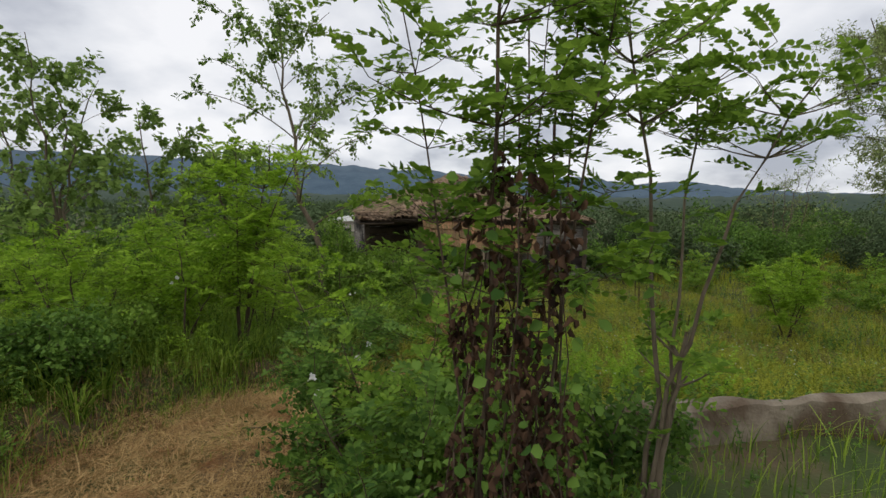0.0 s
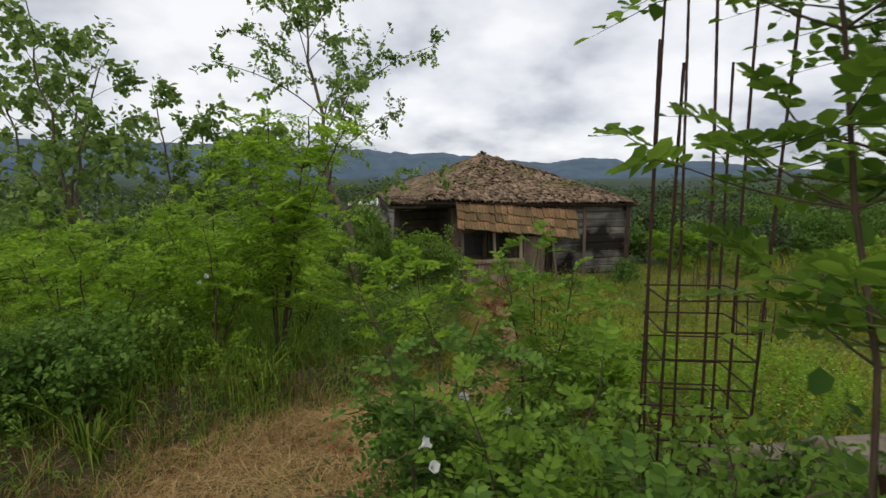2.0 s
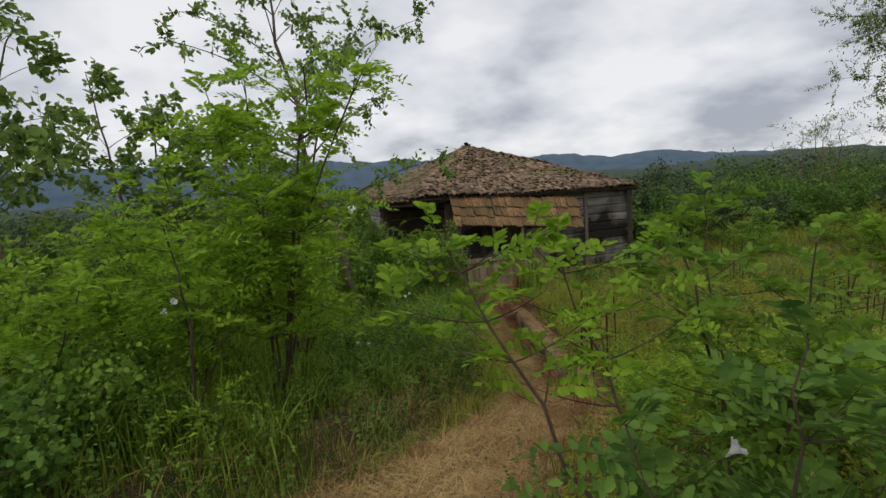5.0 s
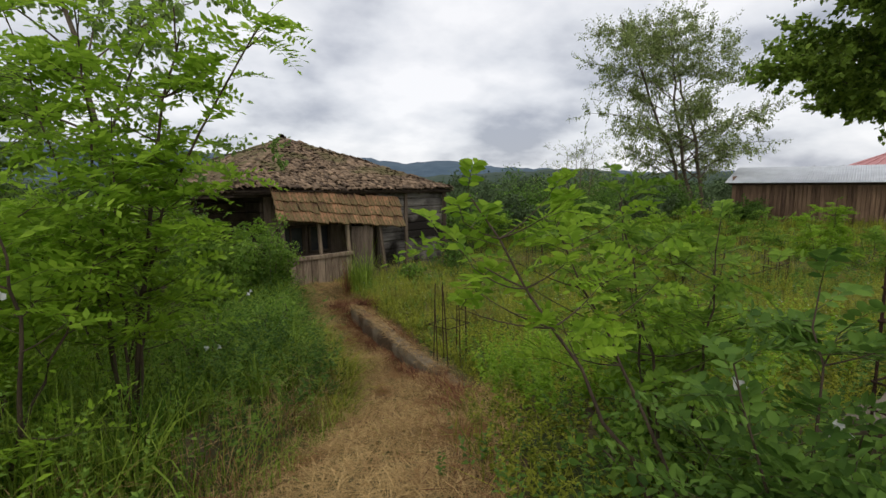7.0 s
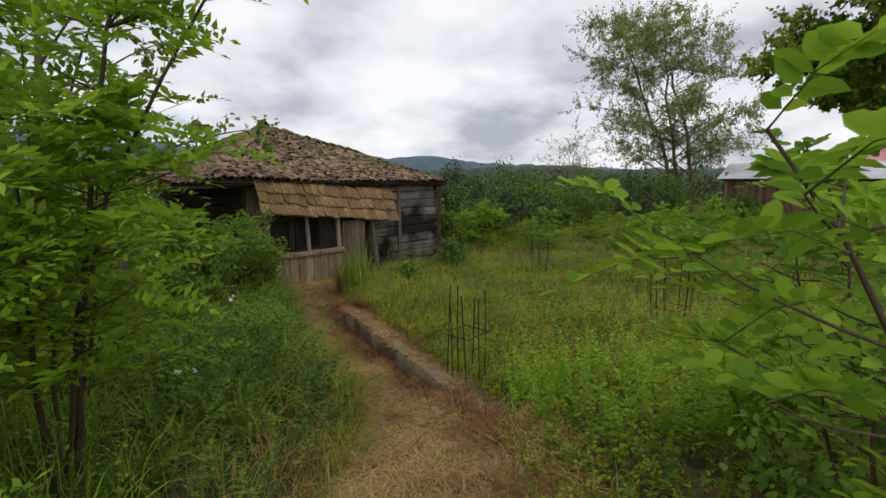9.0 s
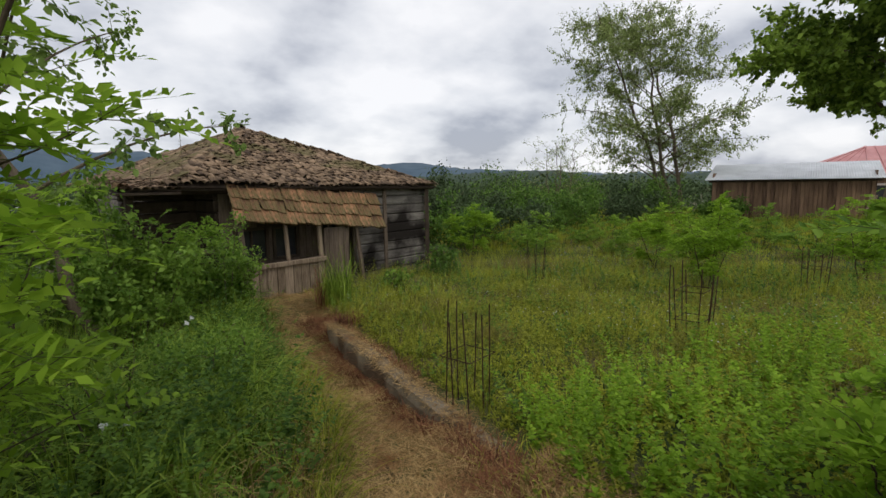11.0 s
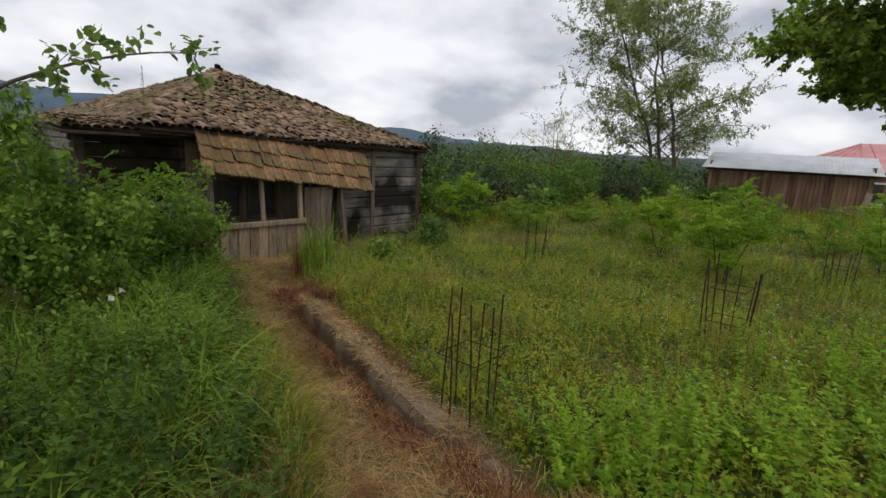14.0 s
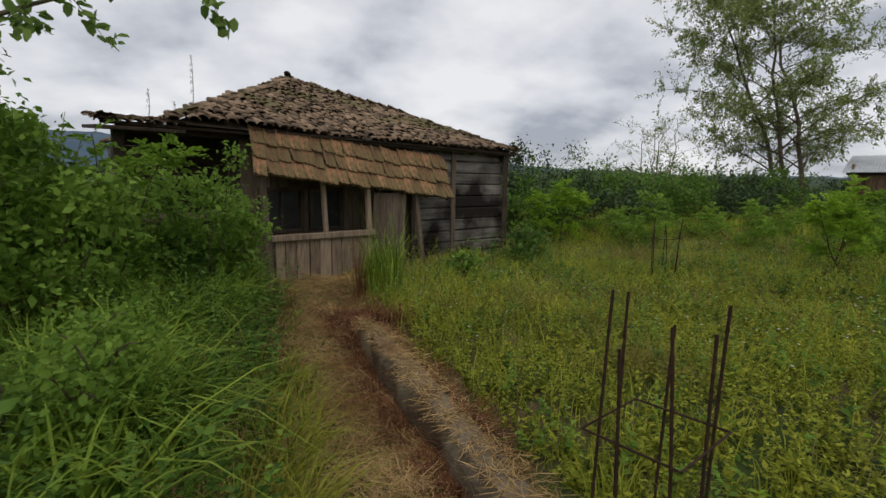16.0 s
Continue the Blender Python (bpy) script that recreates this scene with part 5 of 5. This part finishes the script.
clumps("seed_grass", x, y, 24, 0.5, 0.004, 0.14, M_seed, "brownish seeding grass in the field", 0.45)


x, y = scatter(13000, -9, 9, -9, 3.4, lambda x, y: ~near_camera(x, y) & ((x < -2.6) | (x > 1.3) | (y < -0.6)) & (np.abs(side_of_path(x, y)) > path_half(y)) & ~((x > 0.9) & (y > 1.5)))
grass("rough_grass", x, y, rng.uniform(0.15, 0.5, len(x)), rng.uniform(0.012, 0.022, len(x)), 0.5, 0.25, M_grass, "rough grass round the clearing", 2)


def weeds(name, x, y, h, per, size, mat, label, ratio=0.5):
    """Upright herbs: a thin stem with leaves all the way up."""
    n = len(x)
    P0 = on_land(x, y)
    t = rng.uniform(0.12, 1, (n, per))
    a = rng.uniform(0, 6.28, (n, per))
    tilt = rng.normal(0, 0.32, (n, 1, 2))
    P = P0[:, None] + np.concatenate([tilt * (t * h[:, None])[..., None], (t * h[:, None])[..., None]], -1)
    D = np.stack([np.cos(a), np.sin(a), rng.uniform(-0.1, 0.7, (n, per))], -1)
    s = size * (1.15 - 0.6 * t) * rng.uniform(0.7, 1.3, (n, per))
    v, f = leaves(P.reshape(-1, 3), D.reshape(-1, 3), np.array([0, 0, 1.0]) + rng.normal(0, 0.3, (n * per, 3)), s.ravel(), s.ravel() * ratio, small=True)
    return tagged(link(name, mesh_of(name, v, f, mat)), label, "weeds", kind="stuff")


x, y = scatter(5600, 0.8, 15, 4.2, 18, lambda x, y: (side_of_path(x, y) > path_half(y) + 0.25) & ~in_house(x, y) & (x > WALL_X + 0.25) & (rng.uniform(0, 1, len(x)) < 1.2 - 0.06 * x))
weeds("field_weeds", x, y, rng.uniform(0.2, 0.5, len(x)) * (0.6 + 0.7 * patchy(x, y, 1.5)), 34, 0.034, M_field, "leafy yellow-green weeds of the field", 0.42)
x, y = scatter(11000, -0.8, 7.5, 4.3, 12.5, lambda x, y: (side_of_path(x, y) > path_half(y) + 0.3) & ((x > WALL_X + 0.22) | (y < 6.6)) & (rng.uniform(0, 1, len(x)) < 1.15 - 0.11 * x))
weeds("ground_weeds", x, y, rng.uniform(0.06, 0.24, len(x)), 14, 0.048, M_field, "low yellow-green leafy cover between the field's weeds", 0.5)
x, y = scatter(1500, 0.8, 10, 4.4, 14, lambda x, y: (side_of_path(x, y) > path_half(y) + 0.3) & (x > WALL_X + 0.22) & ~in_house(x, y) & (patchy(x, y, 2.7) > 0.4))
weeds("clover_weeds", x, y, rng.uniform(0.12, 0.42, len(x)), 22, 0.05, M_herb, "green leafy weeds among the field's grass", 0.6)
x, y = scatter(800, 0.8, 10, 4.4, 14, lambda x, y: (side_of_path(x, y) > path_half(y) + 0.3) & (x > WALL_X + 0.22) & ~in_house(x, y) & (patchy(x, y, 3.3) < 0.4))
weeds("dock_weeds", x, y, rng.uniform(0.1, 0.36, len(x)), 16, 0.07, M_bush, "darker broad-leaved weeds among the field's grass", 0.5)
x, y = scatter(420, 0.2, 3.6, 4.6, 7.4, lambda x, y: (side_of_path(x, y) > path_half(y) + 0.6) & (patchy(x, y, 1.3) > 0.35))
weeds("bright_weeds", x, y, rng.uniform(0.35, 0.7, len(x)), 60, 0.05, M_locust, "bright yellow-green leafy weeds at the near edge of the field", 0.55)
x, y = scatter(420, 3.5, 12, 6.5, 16, lambda x, y: ~in_house(x, y) & (patchy(x, y, 0.9) > 0.55))
weeds("dark_weeds", x, y, rng.uniform(0.35, 0.75, len(x)), 50, 0.06, M_bush, "darker green weed stands in the field", 0.5)
# nettles in dark bush green: shade beneath the grass is put into their colour
x, y = scatter(900, -2.8, 0.3, 6.8, 13.5, lambda x, y: (side_of_path(x, y) < -path_half(y) - 0.1) & (side_of_path(x, y) > -path_half(y) - 1.3) & ~in_house(x, y))
weeds("nettles", x, y, rng.uniform(0.3, 0.85, len(x)) * (0.5 + 0.6 * patchy(x, y, 2.2)), 30, 0.06, M_bush, "dark leafy nettles among the grass on the bank", 0.6)
x, y = scatter(2600, -6.5, 0.3, 2.5, 14, lambda x, y: (side_of_path(x, y) < -path_half(y) - 0.15) & ~in_house(x, y) & ~near_camera(x, y))
weeds("bank_weeds", x, y, rng.uniform(0.3, 0.8, len(x)), 34, 0.045, M_herb, "tall leafy weeds on the bank")
x, y = scatter(500, -0.8, 5.5, 1.5, 5.2, lambda x, y: ~near_camera(x, y) & ((x < 1.4) | (y > 4.1) | (rng.uniform(0, 1, len(x)) < 0.15)) & (x > np.interp(y, [0, 1, 4], [0.5, 0.2, -0.9])))
weeds("clearing_weeds", x, y, rng.uniform(0.2, 0.55, len(x)), 30, 0.045, M_bush, "leafy weeds below the saplings")


def straw_edge(y):
    wall = WALL_X - 0.1 - np.interp(y, PATH_Y, PATH_X)
    return np.where((y > 6.9) & (y < 12), wall, path_half(y) + np.interp(y, [0, 4.5, 5.5, 6.9, 12, 13], [0.1, 0.2, 0.7, 0.8, 0.5, 0.3]))


def straw(name, x, y, length, lift, mat, label):
    n = len(x)
    heap = 0.35 + 1.5 * np.clip(patchy(x * 1.3, y, 4.1) * patchy(x, y * 1.2, 7.3) - 0.1, 0, 1)
    P = on_land(x, y) + np.stack([np.zeros(n), np.zeros(n), rng.uniform(0.0, 1, n) * lift * heap], 1)
    a = rng.uniform(0, 6.28, n)
    D = np.stack([np.cos(a), np.sin(a), rng.normal(0.06, 0.22, n)], 1)
    v, f = leaves(P, D, np.array([0, 0, 1.0]) + rng.normal(0, 0.3, (n, 3)), length * rng.uniform(0.5, 1.3, n), rng.uniform(0.0025, 0.0055, n), 0.3, small=True)
    return tagged(link(name, mesh_of(name, v, f, mat)), label, "straw", kind="stuff")


x, y = scatter(300000, -4, 1.4, -1, 15, lambda x, y: (side_of_path(x, y) > -path_half(y) - 0.2) & (side_of_path(x, y) < straw_edge(y)) & ~in_house(x, y))
straw("cut_straw", x, y, 0.17, 0.09, M_straw, "dry cut grass lying on the path")
x, y = scatter(30000, -4, 1.6, 3, 14.5, lambda x, y: (np.abs(np.abs(side_of_path(x, y)) - path_half(y) - 0.14) < 0.2) & ~in_house(x, y))
straw("withered_grass", x, y, 0.22, 0.14, M_deadleaf, "withered brown grass along the path's edges")
x, y = scatter(1500, -3.6, 0.7, 1.2, 13.4, lambda x, y: (side_of_path(x, y) > -path_half(y)) & (side_of_path(x, y) < straw_edge(y) - 0.06) & ~in_house(x, y))
clumps("straw_wisps", x, y, 22, 0.2, 0.0055, 0.12, M_straw, "tufts of matted dry grass on the path", 1.9)
n = 3000
x, y = rng.uniform(WALL_X - 0.12, WALL_X + 0.12, n), WALL_Y0 + (WALL_Y1 - WALL_Y0) * rng.uniform(0.02, 1, n) ** 0.85
a = rng.uniform(0, 6.28, n)
v, f = leaves(np.stack([x, y, WALL_TOP + rng.uniform(0.0, 0.035, n)], 1), np.stack([np.cos(a), np.sin(a), rng.normal(-0.05, 0.12, n)], 1), np.array([0, 0, 1.0]) + rng.normal(0, 0.3, (n, 3)), rng.uniform(0.06, 0.2, n), rng.uniform(0.003, 0.006, n), 0.3, small=True)
tagged(link("wall_straw", mesh_of("wall_straw", v, f, M_straw)), "dry grass lying on the footing wall", "straw", kind="stuff")
x, y = scatter(11000, -3.5, 1.1, 0, 14.5, lambda x, y: (np.abs(side_of_path(x, y)) < path_half(y) + 0.1) & (patchy(x, y, 2.0) > 0.55) & ~in_house(x, y))
grass("path_grass", x, y, rng.uniform(0.03, 0.13, len(x)), rng.uniform(0.004, 0.009, len(x)), 0.7, 0.3, M_grass, "sparse green shoots in the path")

# ---------------------------------------------------------------- flowers
x, y = scatter(900, 0.8, 9, 4.5, 15, lambda x, y: (side_of_path(x, y) > path_half(y) + 0.3) & (x > WALL_X + 0.2) & ~in_house(x, y) & (patchy(x, y, 0.7) > 0.45))
n = len(x)
P = np.repeat(on_land(x, y) + np.stack([np.zeros(n), np.zeros(n), rng.uniform(0.2, 0.42, n)], 1), 5, 0)
a = rng.uniform(0, 6.28, n * 5)
v, f = leaves(P, np.stack([np.cos(a), np.sin(a), rng.uniform(0.1, 0.5, n * 5)], 1), np.array([0, 0, 1.0]) + rng.normal(0, 0.1, (n * 5, 3)), 0.011, 0.009)
tagged(link("field_flowers", mesh_of("field_flowers", v, f, M_petal)), "tiny white flower heads scattered over the field", "flowers", kind="stuff")


def bindweed_flower(x, y, z, size, rx, rz):
    """A white funnel flower with a flared rim and a green calyx."""
    top = thing("bindweed_flower", "white trumpet-shaped bindweed flower", "flower", pose(x, y, z, rx - 25, 0, rz + 55), "bindweed flowers")
    prof = [(0.05, 0.0), (0.1, 0.3), (0.22, 0.6), (0.36, 0.82), (0.5, 0.95), (0.56, 0.93)]
    ang = np.arange(10) * 2 * np.pi / 10
    ring = [np.stack([r * size * np.cos(ang), r * size * np.sin(ang), np.full(10, h * size) + 0.22 * size * np.cos(5 * ang) * r], 1) for r, h in prof]
    i = (np.arange(5)[:, None] * 10 + np.arange(10)[None]).ravel()
    j = (np.arange(5)[:, None] * 10 + (np.arange(10)[None] + 1) % 10).ravel()
    link("petals", mesh_of("petals", np.concatenate(ring), np.stack([i, j, j + 10, i + 10], 1), M_petal, True), top)
    a = np.arange(4) * np.pi / 2
    v, f = leaves(np.zeros((4, 3)), np.stack([0.3 * np.cos(a), 0.3 * np.sin(a), np.ones(4)], 1), np.stack([np.cos(a), np.sin(a), np.zeros(4)], 1), 0.4 * size, 0.2 * size)
    link("calyx", mesh_of("calyx", v, f, M_herb), top, "green leafy calyx")
    st = bend_line((0, 0, 0), (0.02, 0.01, -0.16), (0.01, 0, 0), 5)
    v, q = tubes([(st, np.full(5, 0.002))], 4)
    link("flower_stalk", mesh_of("flower_stalk", v, q, M_green_stem), top)


FLOWERS = ((-2.72, 5.3, 0.58, 0.042, 80, 10), (-2.78, 5.38, 0.5, 0.045, 80, 200), (-0.61, 2.69, 0.46, 0.045, 75, 30), (-0.57, 2.71, 0.37, 0.042, 80, -20), (-0.42, 3.59, 0.37, 0.05, 70, 20), (-1.49, 8.87, -0.28, 0.04, 75, 0),
           (-1.44, 9.1, -0.3, 0.04, 75, 60), (-1.96, 7.45, -0.45, 0.045, 40, 0), (-1.87, 7.46, -0.45, 0.04, 75, 30), (-1.62, 7.41, -0.81, 0.04, 75, 10), (-0.44, 3.31, 0.36, 0.05, 70, -30), (-0.22, 3.38, 0.26, 0.04, 75, 10))
for x_, y_, z_, s_, rx_, rz_ in FLOWERS:
    bindweed_flower(x_, y_, z_, s_, rx_, rz_)

# dry weed stalks that grow on the roof's open corner
for s_, y_, z_, h_ in ((-0.75, 0.05, 0.95, 0.95), (-1.35, 0.0, 0.9, 0.45), (-1.0, 0.1, 0.92, 0.3)):
    c_, d_ = math.cos(radians(HROT)), math.sin(radians(HROT))
    weed = thing("dry_weed", "thin dry weed stalk growing on the tile roof", "weed", pose(HX + s_ * c_ - y_ * d_, HY + s_ * d_ + y_ * c_, z_))
    st = bend_line((0, 0, -0.05), (0.03, 0.0, h_), (0.02, 0, 0), 9)
    v, q = tubes([(st, np.linspace(0.007, 0.003, 9))], 5)
    link("stalk", mesh_of("stalk", v, q, M_bark, True), weed)
    n = int(70 * h_)
    t = rng.uniform(0.45, 1, n)
    v, f = leaves(st[0] + (st[-1] - st[0]) * t[:, None], rand_dirs(n, 0.0, 0.9), rng.normal(0, 1, (n, 3)), 0.03, 0.008)
    link("seed_husks", mesh_of("seed_husks", v, f, M_seed), weed)["kind"] = "stuff"
